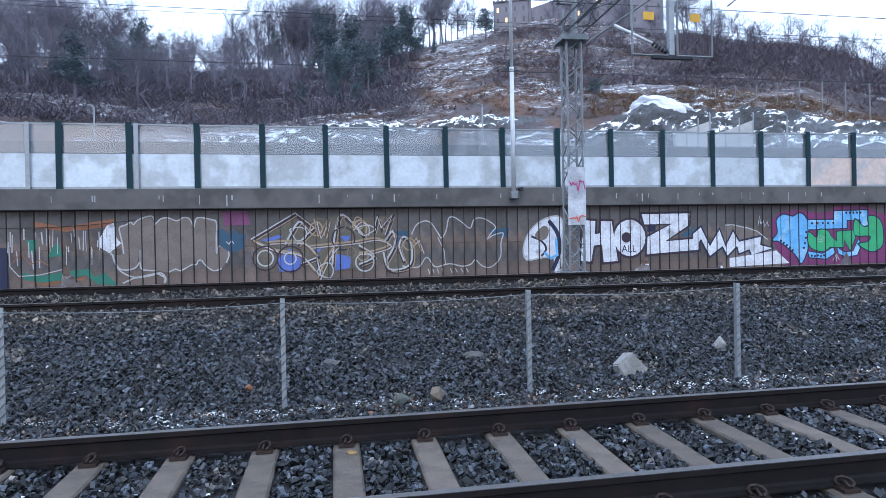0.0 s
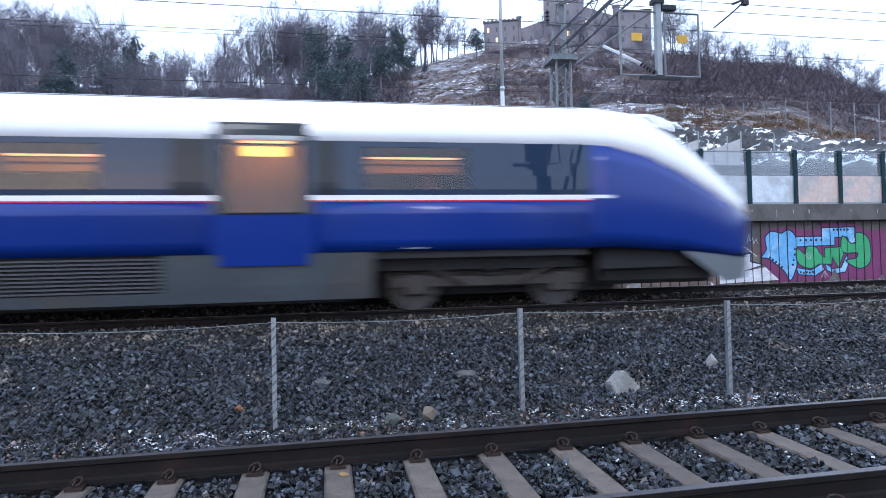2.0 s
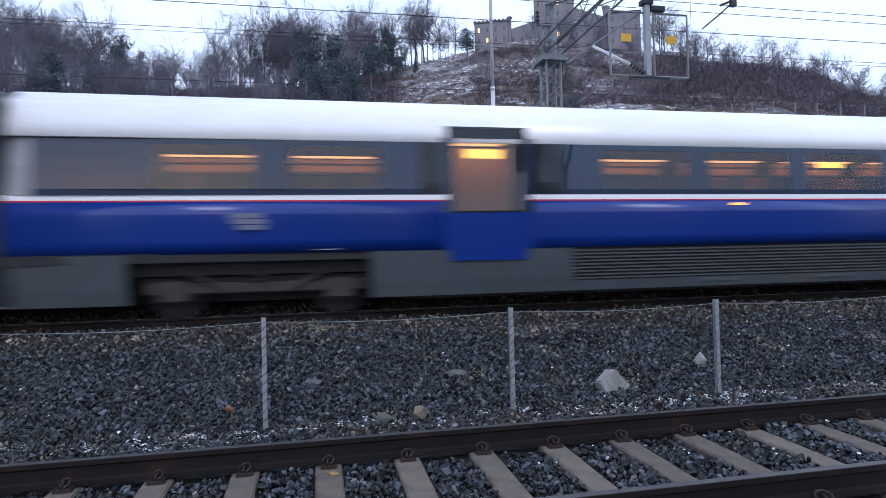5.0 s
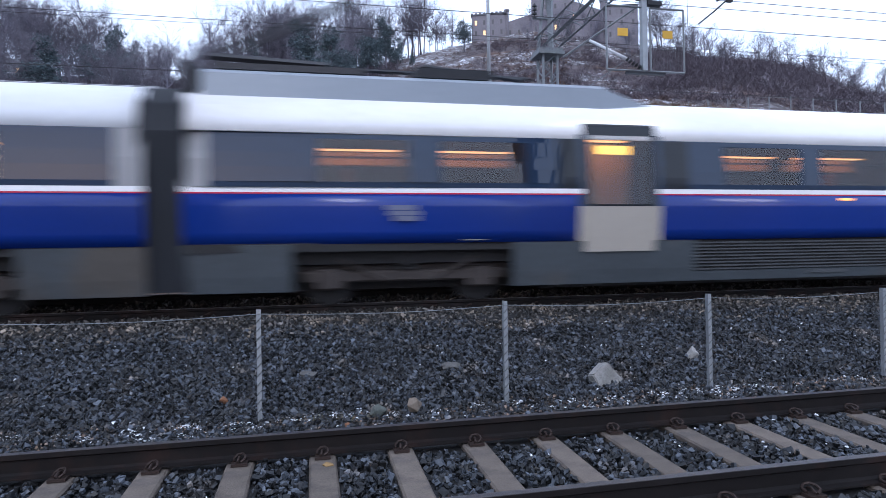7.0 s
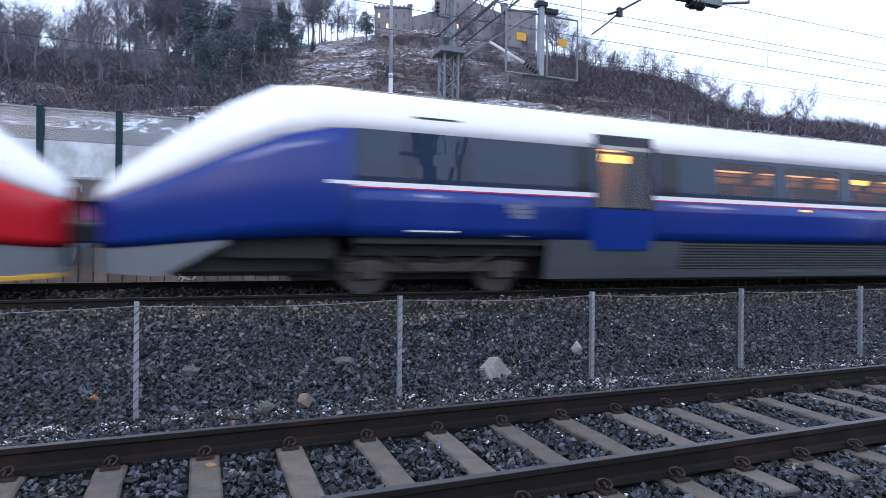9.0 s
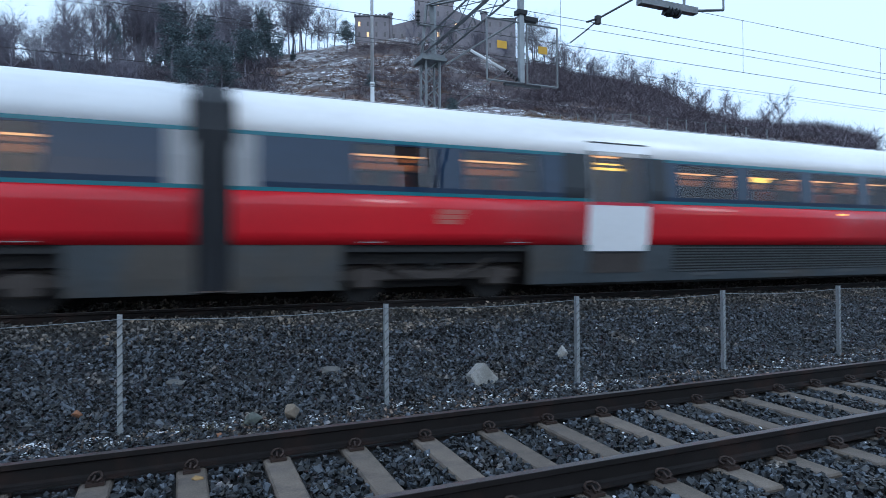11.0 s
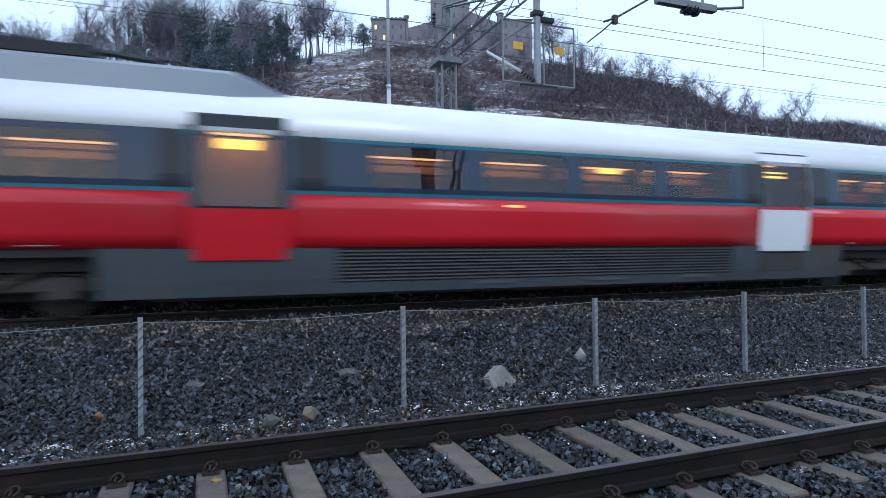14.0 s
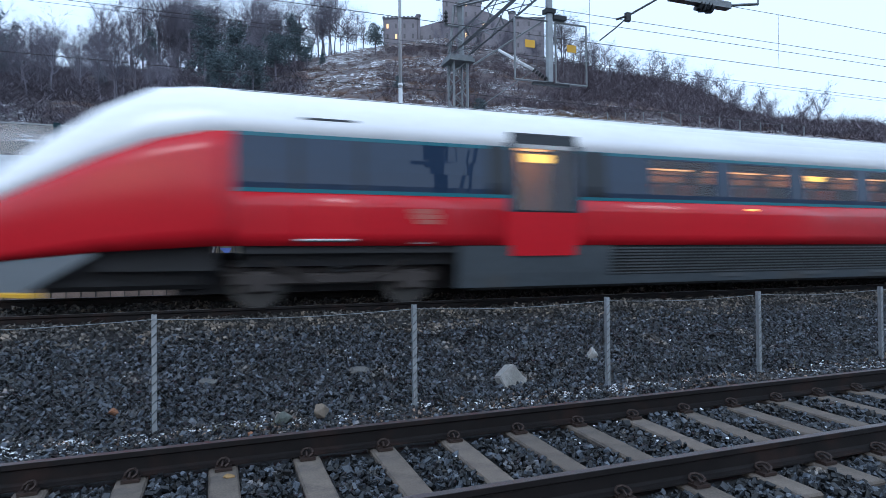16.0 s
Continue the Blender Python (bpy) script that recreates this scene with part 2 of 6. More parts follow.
def hill_material():
    """Purple brown winter turf with rusty grass, bare grey rock and crumbs of lying snow in ragged patches."""
    m = mat("winter_hillside", (0.082, 0.066, 0.070), 0.95, vary=0.5, size=0.25, fine=2.6, bump=0.8, second=(0.098, 0.056, 0.038), amount=0.44)
    n, l = m.node_tree.nodes, m.node_tree.links
    b = n["Principled BSDF"]
    co = n.new("ShaderNodeTexCoord")
    stretch = n.new("ShaderNodeMapping")
    stretch.inputs["Scale"].default_value = (0.7, 0.7, 1.6)
    l.new(co.outputs["Object"], stretch.inputs["Vector"])

    def patches(scale, lo, hi, detail):
        nz, th = n.new("ShaderNodeTexNoise"), n.new("ShaderNodeMapRange")
        nz.inputs["Scale"].default_value, nz.inputs["Detail"].default_value, nz.inputs["Roughness"].default_value = scale, detail, 0.7
        l.new(stretch.outputs["Vector"], nz.inputs["Vector"])
        th.inputs["From Min"].default_value, th.inputs["From Max"].default_value = lo, hi
        l.new(nz.outputs["Fac"], th.inputs["Value"])
        return th.outputs["Result"]
    src = b.inputs["Base Color"].links[0].from_socket
    where = patches(0.075, 0.47, 0.55, 4)
    for scale, lo, hi, color in ((0.45, 0.48, 0.54, (0.19, 0.188, 0.20)), (1.5, 0.535, 0.58, (0.70, 0.72, 0.77))):
        mul, mx = n.new("ShaderNodeMath"), n.new("ShaderNodeMix")
        mul.operation = "MULTIPLY"
        l.new(where, mul.inputs[0])
        l.new(patches(scale, lo, hi, 8), mul.inputs[1])
        mx.data_type = "RGBA"
        l.new(mul.outputs[0], mx.inputs["Factor"])
        l.new(src, mx.inputs["A"])
        mx.inputs["B"].default_value = (*color, 1)
        src = mx.outputs["Result"]
    l.new(src, b.inputs["Base Color"])
    return m


HILL = hill_material()


def build_ground():
    rings = [0.5, 8, 16, 19, 20.4, 21] + [22 + 1.6 * i for i in range(30)] + [72 + 3.2 * i for i in range(60)] + [290, 340, 420, 560, 800, 1300, 2500, 4500]
    steps = 240
    v, f = [], []
    for r in rings:
        for k in range(steps):
            a = 2 * math.pi * k / steps
            x, y = r * math.sin(a), r * math.cos(a)
            v.append((x, y, ground_height(x, y)))
    for i in range(len(rings) - 1):
        for k in range(steps):
            j = (k + 1) % steps
            f.append((i * steps + k, i * steps + j, (i + 1) * steps + j, (i + 1) * steps + k))
    part("ground", (v, f), HILL, None, "brown wintry hillside with rock and snow patches", smooth=True, category="ground", kind="structure")
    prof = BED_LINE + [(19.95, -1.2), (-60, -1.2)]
    # Bed coloured near black so that gaps in the ballast read as deep shade.
    part("track_bed", extrude_x(prof, -120, 160), BED, None, "embankment carrying two tracks, near black as shade between the stones", category="ballast bed", kind="structure")


def stones(n, x_of, y0, y1, lo, hi, seed, lift=0.0, flat=1.0, keep=None, blocky=False):
    """Angular stones lying on the bed, six or (blocky) eight corners each; returns arrays for one mesh."""
    g = np.random.default_rng(seed)
    y = g.uniform(y0, y1, n)
    x = x_of(y, g.uniform(0, 1, n))
    if keep is not None:
        k = keep(x, y)
        x, y = x[k], y[k]
    n = len(x)
    if blocky:
        shape = np.array([(i, j, k) for i in (-1, 1) for j in (-1, 1) for k in (-1, 1)], float)
        sides = np.array([(0, 1, 3), (0, 3, 2), (4, 6, 7), (4, 7, 5), (0, 4, 5), (0, 5, 1), (2, 3, 7), (2, 7, 6), (0, 2, 6), (0, 6, 4), (1, 5, 7), (1, 7, 3)])
    else:
        shape = np.array([(-1, -0.8, -0.8), (1, -0.75, -0.8), (0.1, 1, -0.8), (-0.95, -0.7, 0.8), (0.9, -0.75, 0.8), (0.0, 0.95, 0.8)])
        sides = np.array([(0, 2, 1), (3, 4, 5), (0, 1, 4), (0, 4, 3), (1, 2, 5), (1, 5, 4), (2, 0, 3), (2, 3, 5)])
    corners = len(shape)
    p = shape[None] * g.uniform(0.5, 1.05, (n, corners, 3)) + g.normal(0, 0.12, (n, corners, 3))
    size = lo + (hi - lo) * g.beta(1.6, 3.2, n)
    p *= size[:, None, None] * np.stack([g.uniform(0.8, 1.35, n), g.uniform(0.6, 1.0, n), g.uniform(0.5, 0.95, n) * flat], 1)[:, None, :]
    a, b, c = g.uniform(0, 6.28, n), g.normal(0, 0.8 * flat, n), g.normal(0, 0.8 * flat, n)
    ca, sa, cb, sb, cc, sc = np.cos(a), np.sin(a), np.cos(b), np.sin(b), np.cos(c), np.sin(c)
    rot = np.empty((n, 3, 3))
    rot[:, 0] = np.stack([ca * cb, ca * sb * sc - sa * cc, ca * sb * cc + sa * sc], 1)
    rot[:, 1] = np.stack([sa * cb, sa * sb * sc + ca * cc, sa * sb * cc - ca * sc], 1)
    rot[:, 2] = np.stack([-sb, cb * sc, cb * cc], 1)
    p = np.einsum("nij,nkj->nki", rot, p)
    z = np.interp(y, BED_Y, BED_Z) + size * 0.25 + g.uniform(-0.026, 0.034, n) + lift
    z += 0.025 * np.sin(x * 2.1 + y * 3) * np.cos(y * 2.7 - x)
    p += np.stack([x, y, z], 1)[:, None, :]
    return p.reshape(-1, 3), (sides[None] + corners * np.arange(n)[:, None, None]).reshape(-1, 3)


def stone_mesh(name, arrays, material, label, category="ballast"):
    v, f = arrays
    me = bpy.data.meshes.new(name)
    me.vertices.add(len(v))
    me.vertices.foreach_set("co", v.ravel())
    me.loops.add(f.size)
    me.loops.foreach_set("vertex_index", f.ravel().astype(np.int32))
    me.polygons.add(len(f))
    me.polygons.foreach_set("loop_start", np.arange(0, f.size, 3, dtype=np.int32))
    me.polygons.foreach_set("use_smooth", np.zeros(len(f), dtype=bool))
    me.update(calc_edges=True)
    me.validate()
    me.materials.append(material)
    return tagged(new(name, me), label, category, kind="stuff")


SLEEPER_X0, SLEEPER_STEP = 0.066, 0.622


def fan(y, u):
    """Along the track over the stretch that lies open to the platform."""
    lo, hi = -0.62 * y - 1.2, 1.75 * y + 1.5
    return lo + (hi - lo) * u


def clear_of_track(x, y):
    k = np.abs((x - SLEEPER_X0 + SLEEPER_STEP / 2) % SLEEPER_STEP - SLEEPER_STEP / 2)
    on_sleeper = (k < 0.125) & (y > 2.9) & (y < 5.25)
    return ~on_sleeper & (np.abs(y - 3.5) > 0.10) & (np.abs(y - 5.0) > 0.10)


def clear_of_far_rails(x, y):
    return (np.abs(y - 10.2) > 0.10) & (np.abs(y - 11.7) > 0.10)


def build_ballast():
    stone_mesh("near_ballast", stones(56000, fan, 2.2, 6.0, 0.011, 0.038, 1, keep=clear_of_track, blocky=True), BALLAST, "dark crushed stone between and beside the sleepers")
    stone_mesh("slope_ballast", stones(98000, fan, 5.6, 8.9, 0.013, 0.050, 2), BALLAST, "dark crushed stone on the bank between the tracks")
    stone_mesh("far_ballast", stones(52000, fan, 8.5, 13.6, 0.018, 0.055, 3, keep=clear_of_far_rails), BALLAST_FAR, "grey brown crushed stone of the further track")

    stone_mesh("foot_gravel", stones(13000, fan, 5.3, 6.3, 0.008, 0.028, 6, lift=0.02), GRIT, "brown gravel and litter along the fence foot", "gravel")

    def drift(x, y):
        line = 6.05 + 0.10 * np.sin(x * 1.3) + 0.06 * np.sin(x * 4.1)
        thick = 0.5 + 0.5 * np.sin(x * 2.3 + 1) * np.sin(x * 0.9)
        return (np.abs(y - line) < 0.05 + 0.22 * thick) & (np.sin(x * 13 + y * 9) + np.sin(x * 29 - y * 23) > 0.1)
    stone_mesh("snow_remains", stones(30000, fan, 5.55, 6.6, 0.005, 0.024, 4, lift=0.022, flat=0.4, keep=drift), SNOW, "thin crusts of old snow along the foot of the bank", "snow")
    stone_mesh("scattered_snow", stones(500, fan, 3.0, 8.6, 0.010, 0.028, 5, lift=0.028, flat=0.5, keep=clear_of_track), SNOW, "small crumbs of snow among the stones", "snow")


GRIT = mat("brown_grit", (0.10, 0.072, 0.055), 0.85, vary=0.35, size=4, fine=50, bump=0.2, island=0.8, second=(0.05, 0.05, 0.05), amount=0.5)
BALLAST_FAR = mat("brown_ballast_stone", (0.050, 0.046, 0.043), 0.8, vary=0.3, size=3.0, fine=50, bump=0.3, island=0.7, second=(0.10, 0.083, 0.066), amount=0.45)


def rail_profile(y, z):
    half = [(0.036, 0), (0.036, -0.035), (0.010, -0.050), (0.009, -0.135), (0.030, -0.150), (0.075, -0.160), (0.075, -0.172)]
    return [(y + a, z + b) for a, b in half] + [(y - a, z + b) for a, b in half[::-1]]


def clip_mesh():
    """A sprung steel loop that holds the rail's foot."""
    bm = bmesh.new()
    pts = [(-0.042, -0.105, -0.152), (-0.042, -0.06, -0.140), (-0.016, -0.045, -0.120), (0.020, -0.060, -0.112), (0.040, -0.095, -0.118), (0.040, -0.130, -0.134), (0.012, -0.135, -0.152)]
    polytube(bm, pts, 0.0095, 6)
    polytube(bm, [(-0.012, -0.15, -0.148), (-0.005, -0.10, -0.128), (0.0, -0.06, -0.140)], 0.0095, 6)
    box(bm, -0.06, 0.06, -0.16, -0.075, -0.182, -0.160)
    bmesh.ops.recalc_face_normals(bm, faces=bm.faces)
    me = bpy.data.meshes.new("rail_clip")
    bm.to_mesh(me)
    bm.free()
    me.materials.append(CLIP)
    return me


def build_near_track():
    track = thing("near_track", None, "brown rusted rails clipped to weathered sleepers", "railway track", kind="structure")
    for y, z in ((3.5, -0.02), (5.0, 0.02)):
        part("rail", extrude_x(rail_profile(y, z), -120, 160), RAIL, track)
        part("rail_head", boxed(-120, 160, y - 0.030, y + 0.030, z - 0.01, z + 0.0025), RAILTOP, track, "rail head worn bright by wheels")
    bm = boxed(-0.105, 0.105, 3.0, 5.5, -0.40, -0.181, bevel=0.015)
    for v in bm.verts:
        v.co.z += (v.co.y - 4.25) * 0.0267
    first = part("sleeper", bm, SLEEPER, track)
    first.location.x = SLEEPER_X0 - 8 * SLEEPER_STEP
    clip = clip_mesh()
    for k in range(-8, 24):
        x = SLEEPER_X0 + k * SLEEPER_STEP
        if k > -8:
            ob = new("sleeper", first.data)
            ob.parent, ob.location.x = track, x
        for y, z in ((3.5, -0.02), (5.0, 0.02)):
            ob = new("rail_clip", clip)
            ob.parent, ob.location = track, (x, y, z)
    rest = bmesh.new()
    for k in list(range(-60, -8)) + list(range(24, 120)):
        x = SLEEPER_X0 + k * SLEEPER_STEP
        box(rest, x - 0.105, x + 0.105, 3.0, 5.5, -0.40, -0.19)
    part("distant_sleepers", rest, SLEEPER, track, kind="stuff")


FAR_Y, FAR_Z, CANT = 10.95, 0.708, 5.86


def build_far_track():
    track = thing("far_track", None, "dark rusted rails of a banked track in brown ballast", "railway track", kind="structure")
    for y, z in ((10.2, 0.631), (11.7, 0.785)):
        part("rail", extrude_x(rail_profile(y, z), -120, 160), RAIL, track)
        part("rail_head", boxed(-120, 160, y - 0.030, y + 0.030, z - 0.01, z + 0.002), RAILTOP, track)
    bm = bmesh.new()
    for k in range(-40, 90):
        x = 0.2 + k * 0.6
        bar(bm, (x - 0.05, 10.11, 0.52), (x + 0.05, 10.06, 0.56), 0.022)
    part("clip_row", bm, CLIP, track, "row of rusted rail clips", kind="stuff")


# ---- fence on the bank ----
TIE = mat("dull_wire", (0.085, 0.09, 0.095), 0.6, 0.3, vary=0.2)


def build_fence():
    fence = thing("mesh_fence", None, "low galvanised chain link fence with slim steel posts", "fence")
    xs = [-5.5, -3.0, -0.51, 2.01, 4.46, 6.89, 9.3, 11.75, 14.2]
    for x in xs:
        bm = bmesh.new()
        box(bm, x - 0.022, x + 0.022, 6.2, 6.208, -0.45, 0.91)
        box(bm, x - 0.022, x - 0.014, 6.208, 6.25, -0.45, 0.91)
        post = part("post", bm, GALV, fence)
        for k in range(11):
            z = -0.10 + 0.088 * k
            bm = polytube(bmesh.new(), [(x - 0.023, 6.197, z), (x + 0.004, 6.193, z + 0.030), (x + 0.023, 6.197, z + 0.052)], 0.004, 4)
            part("wire_tie", bm, TIE, post)
    bm = bmesh.new()
    step, z0, z1 = 0.07, -0.17, 0.84
    x = xs[0] - 1.0
    while x < xs[-1]:
        for s in (1, -1):
            a, b = (x, x + (z1 - z0)) if s > 0 else (x + (z1 - z0), x)
            tube(bm, (a, 6.195, z0), (b, 6.195, z1), 0.00045, sides=3)
        x += step
    part("wire_mesh", bm, GALV_DULL, fence, "thin diamond wire netting", kind="stuff")
    for a, b in zip(xs, xs[1:]):
        pts = [(a + (b - a) * k / 8, 6.195, 0.865 - 0.035 * math.sin(math.pi * k / 8)) for k in range(9)]
        bm = bmesh.new()
        rings = []
        for x, y, z in pts:
            rings.append([bm.verts.new((x, y + dy, z + dz)) for dy, dz in ((0.0035, 0), (0, 0.0035), (-0.0035, 0), (0, -0.0035))])
        for p, q in zip(rings, rings[1:]):
            for i in range(4):
                bm.faces.new((p[i], p[(i + 1) % 4], q[(i + 1) % 4], q[i]))
        part("line_wire", bm, GALV_DULL, fence, "slack top wire")


# ---- retaining wall and noise barrier ----
def build_wall():
    part("retaining_wall", boxed(-120, 160, 20.02, 20.9, -1.0, 2.62), RIB, None, "brown sheet panel retaining wall sprayed with graffiti", category="wall", kind="structure")
    wall = bpy.data.objects["retaining_wall"]
    low = part("wall_panel", boxed(0.012, 0.360, 19.985, 20.02, 0.0, 1.445), WALL, wall)
    high = part("wall_panel", boxed(0.012, 0.360, 19.975, 20.02, 1.452, 2.62), WALL, wall)
    low.location.x = high.location.x = -10.6
    for k in range(1, 92):
        for src in (low, high):
            ob = new("wall_panel", src.data)
            ob.parent, ob.location.x = wall, -10.6 + 0.372 * k
    bm = bmesh.new()
    for k in list(range(-150, 0)) + list(range(92, 300)):
        x = -10.6 + 0.372 * k
        box(bm, x + 0.012, x + 0.36, 19.98, 20.02, 0.0, 2.62)
    part("distant_panels", bm, WALL, wall, kind="stuff")
    for k in range(92):
        x = -10.6 + 0.372 * k
        w = 0.007 + 0.005 * ((k * 7) % 3)
        part("rib", boxed(x - w, x + w, 19.955, 19.99, 0.05, 2.62), RIB, wall)
    bm = bmesh.new()
    box(bm, -120, 160, 19.72, 20.75, 2.63, 3.26, bevel=0.02)
    part("coping", bm, COPING, wall, "broad grey concrete coping")
    bm = bmesh.new()
    g = random.Random(5)
    for k in range(38):
        x, h = g.uniform(-10, 23), g.uniform(0.05, 0.3)
        box(bm, x, x + g.uniform(0.015, 0.05), 19.712, 19.722, 2.98 - h * g.random(), 3.05)
    part("lime_streak", bm, CONCRETE, wall, "pale lime streaks", kind="stuff")


def build_barrier():
    barrier = thing("noise_barrier", None, "glass and white panel noise barrier between dark green posts", "noise barrier", kind="structure")
    x0, step = 5.65 - 7 * 1.952, 1.952
    for k in range(-24, 62):
        x = x0 + k * step
        near = -3 <= k <= 22
        bm = bmesh.new()
        box(bm, x - 0.085, x + 0.085, 19.93, 19.95, 3.26, 5.30)
        box(bm, x - 0.012, x + 0.012, 19.95, 20.10, 3.26, 5.30)
        box(bm, x - 0.085, x + 0.085, 20.10, 20.12, 3.26, 5.30)
        part("barrier_post", bm, GREENSTEEL, barrier)
        # Panels 13 and 14 carry the painted warm reflection.
        part("white_panel", boxed(x + 0.02, x + step - 0.02, 20.0, 20.05, 3.33, 4.34), FROSTED_REFLECTION if k in (13, 14) else FROSTED, barrier, "whitewashed lower panel" if near else "")
        glass = part("glass_pane", boxed(x + 0.02, x + step - 0.02, 20.015, 20.035, 4.36, 5.22), BARRIER_GLASS, barrier)
        glass.visible_shadow = False
        bm = bmesh.new()
        box(bm, x + 0.02, x + step - 0.02, 19.99, 20.06, 5.215, 5.255)
        box(bm, x + 0.02, x + step - 0.02, 19.985, 20.06, 3.27, 3.345)
        part("panel_rail", bm, GALV, barrier)
    for x in (-8.85, -5.85):
        bm = bmesh.new()
        box(bm, x - 0.06, x + 0.06, 19.90, 19.93, 3.26, 5.26)
        for z in (3.5, 4.0, 4.34, 4.8):
            box(bm, x - 0.03, x + 0.03, 19.885, 19.90, z - 0.02, z + 0.02)
        part("pale_post", bm, GALV, barrier, "pale slim metal post with bolts")
    bm = bmesh.new()
    polytube(bm, [(-10.4 + 0.45 * i, 19.90, 2.12 + 0.0042 * (i - 3) ** 2) for i in range(11)], 0.012, 5)
    part("drooping_cable", bm, BLACK, None, "black cable drooping across the graffiti wall", category="cable")
    bm = boxed(-90, 120, 26.0, 26.4, 2.4, 5.72, bevel=0.03)
    part("road_parapet", bm, mat("dark_parapet_concrete", (0.065, 0.072, 0.082), 0.9, vary=0.15, size=0.6, fine=10), None, "grey concrete road parapet behind the glass barrier", category="parapet", kind="structure")


# ---- lineside steel ----
def build_pole():
    pole = thing("tall_pole", pose(5.9, 19.55, 0), "tall slim white lighting pole bracketed to the coping", "pole")
    bm = bmesh.new()
    tube(bm, (0, 0, 3.0), (0, 0, 7.1), 0.075, 0.068, 12)
    tube(bm, (0, 0, 7.1), (0, 0, 7.2), 0.085, 0.085, 12)
    tube(bm, (0, 0, 7.2), (0, 0, 14.5), 0.058, 0.045, 12)
    part("shaft", bm, mat("white_painted_steel", (0.55, 0.57, 0.60), 0.5, 0.2, vary=0.1), pole, smooth=True)
    part("bracket", boxed(-0.13, 0.13, -0.12, 0.17, 2.86, 3.12, bevel=0.02), GALV_DULL, pole)
    bm = bmesh.new()
    polytube(bm, [(-0.12, -0.1, 3.0), (-0.16, -0.13, 2.85), (-0.05, -0.14, 2.78), (0.1, -0.13, 2.86), (0.13, -0.1, 3.05)], 0.014)
    part("cable_loop", bm, BLACK, pole)
    part("junction_box", boxed(0.16, 0.30, -0.1, 0.05, 3.12, 3.24, bevel=0.01), BLACK, pole)


def lattice(bm, a, b, half_u, half_v, u, v, n, leg=0.035, lace=0.018):
    """Four legs from a to b with zigzag lacing on all faces."""
    a, b, u, v = Vector(a), Vector(b), Vector(u), Vector(v)
    cs = [(1, 1), (1, -1), (-1, -1), (-1, 1)]
    for s, t in cs:
        bar(bm, a + u * half_u * s + v * half_v * t, b + u * half_u * s + v * half_v * t, leg * 2)
    for i in range(4):
        (s0, t0), (s1, t1) = cs[i], cs[(i + 1) % 4]
        for k in range(n):
            p, q = a.lerp(b, k / n), a.lerp(b, (k + 1) / n)
            if k % 2:
                s, t, s2, t2 = s1, t1, s0, t0
            else:
                s, t, s2, t2 = s0, t0, s1, t1
            bar(bm, p + u * half_u * s + v * half_v * t, q + u * half_u * s2 + v * half_v * t2, lace * 2)


def build_mast():
    mast = thing("catenary_mast", pose(5.92, 14.5, 0), "grey lattice steel catenary mast carrying a boom", "catenary mast")
    bm = bmesh.new()
    lattice(bm, (0, 0, 0.66), (0, 0, 6.4), 0.185, 0.185, (1, 0, 0), (0, 1, 0), 18, 0.024, 0.012)
    part("lattice_shaft", bm, GALV_DULL, mast)
    part("foundation", boxed(-0.4, 0.4, -0.4, 0.4, 0.2, 0.60, bevel=0.04), CONCRETE, mast)
    part("base_plate", boxed(-0.27, 0.27, -0.27, 0.27, 0.60, 0.66), GALV_DULL, mast)
    bm = bmesh.new()
    box(bm, -0.34, 0.34, -0.32, 0.32, 6.36, 6.44)
    box(bm, -0.30, 0.30, -0.28, 0.28, 6.44, 6.52)
    part("head_plate", bm, GALV_DULL, mast)
    bm = bmesh.new()
    lattice(bm, (0, 0.25, 6.72), (0, -13.5, 6.9), 0.22, 0.18, (1, 0, 0), (0, 0, 1), 22, 0.021, 0.009)
    part("boom", bm, GALV_DULL, mast, "long lattice boom spanning the tracks")
    bm = bmesh.new()
    for s in (-1, 1):
        bar(bm, (s * 0.2, 0.1, 6.5), (s * 0.05, 0.1, 7.9), 0.06)
        bar(bm, (s * 0.05, 0.1, 7.9), (s * 0.2, -3.2, 6.95), 0.04)
    bar(bm, (0.12, 0.05, 6.5), (0.12, 0.05, 8.8), 0.11)
    bar(bm, (-0.35, 0.05, 7.35), (0.35, 0.05, 7.35), 0.05)
    part("head_stay", bm, GALV_DULL, mast)
    for x, z in ((-0.30, 7.55), (0.12, 8.2)):
        bm = tube(bmesh.new(), (x, 0.05, z - 0.22), (x, 0.05, z + 0.17), 0.022, 0.022, 8)
        for k in range(4):
            tube(bm, (x, 0.05, z - 0.2 + k * 0.1), (x, 0.05, z - 0.15 + k * 0.1), 0.06, 0.03, 8)
        part("insulator", bm, BLACK, mast)
    part("white_plate", boxed(-0.245, 0.215, -0.26, -0.235, 1.82, 3.24, bevel=0.004), mat("white_sprayed_plate", (0.50, 0.52, 0.56), 0.6, vary=0.25, size=3, fine=25, second=(0.34, 0.36, 0.40), amount=0.45), mast, "white plate sprayed with pink and orange tags")
    g = random.Random(3)
    for z0, z1, x0, x1, col in ((2.62, 2.92, -0.2, 0.2, (0.45, 0.04, 0.22)), (1.86, 2.08, -0.22, 0.2, (0.62, 0.10, 0.04))):
        paint = mat("spray_paint", col, 0.6, vary=0.2)
        bm = bmesh.new()
        n = 9
        pts = [(x0 + (x1 - x0) * i / n, -0.265, z0 + (z1 - z0) * (g.random() if i % 2 else 1 - g.random() * 0.4)) for i in range(n + 1)]
        polytube(bm, pts, 0.014, 4)
        part("sprayed_tag", bm, paint, mast)


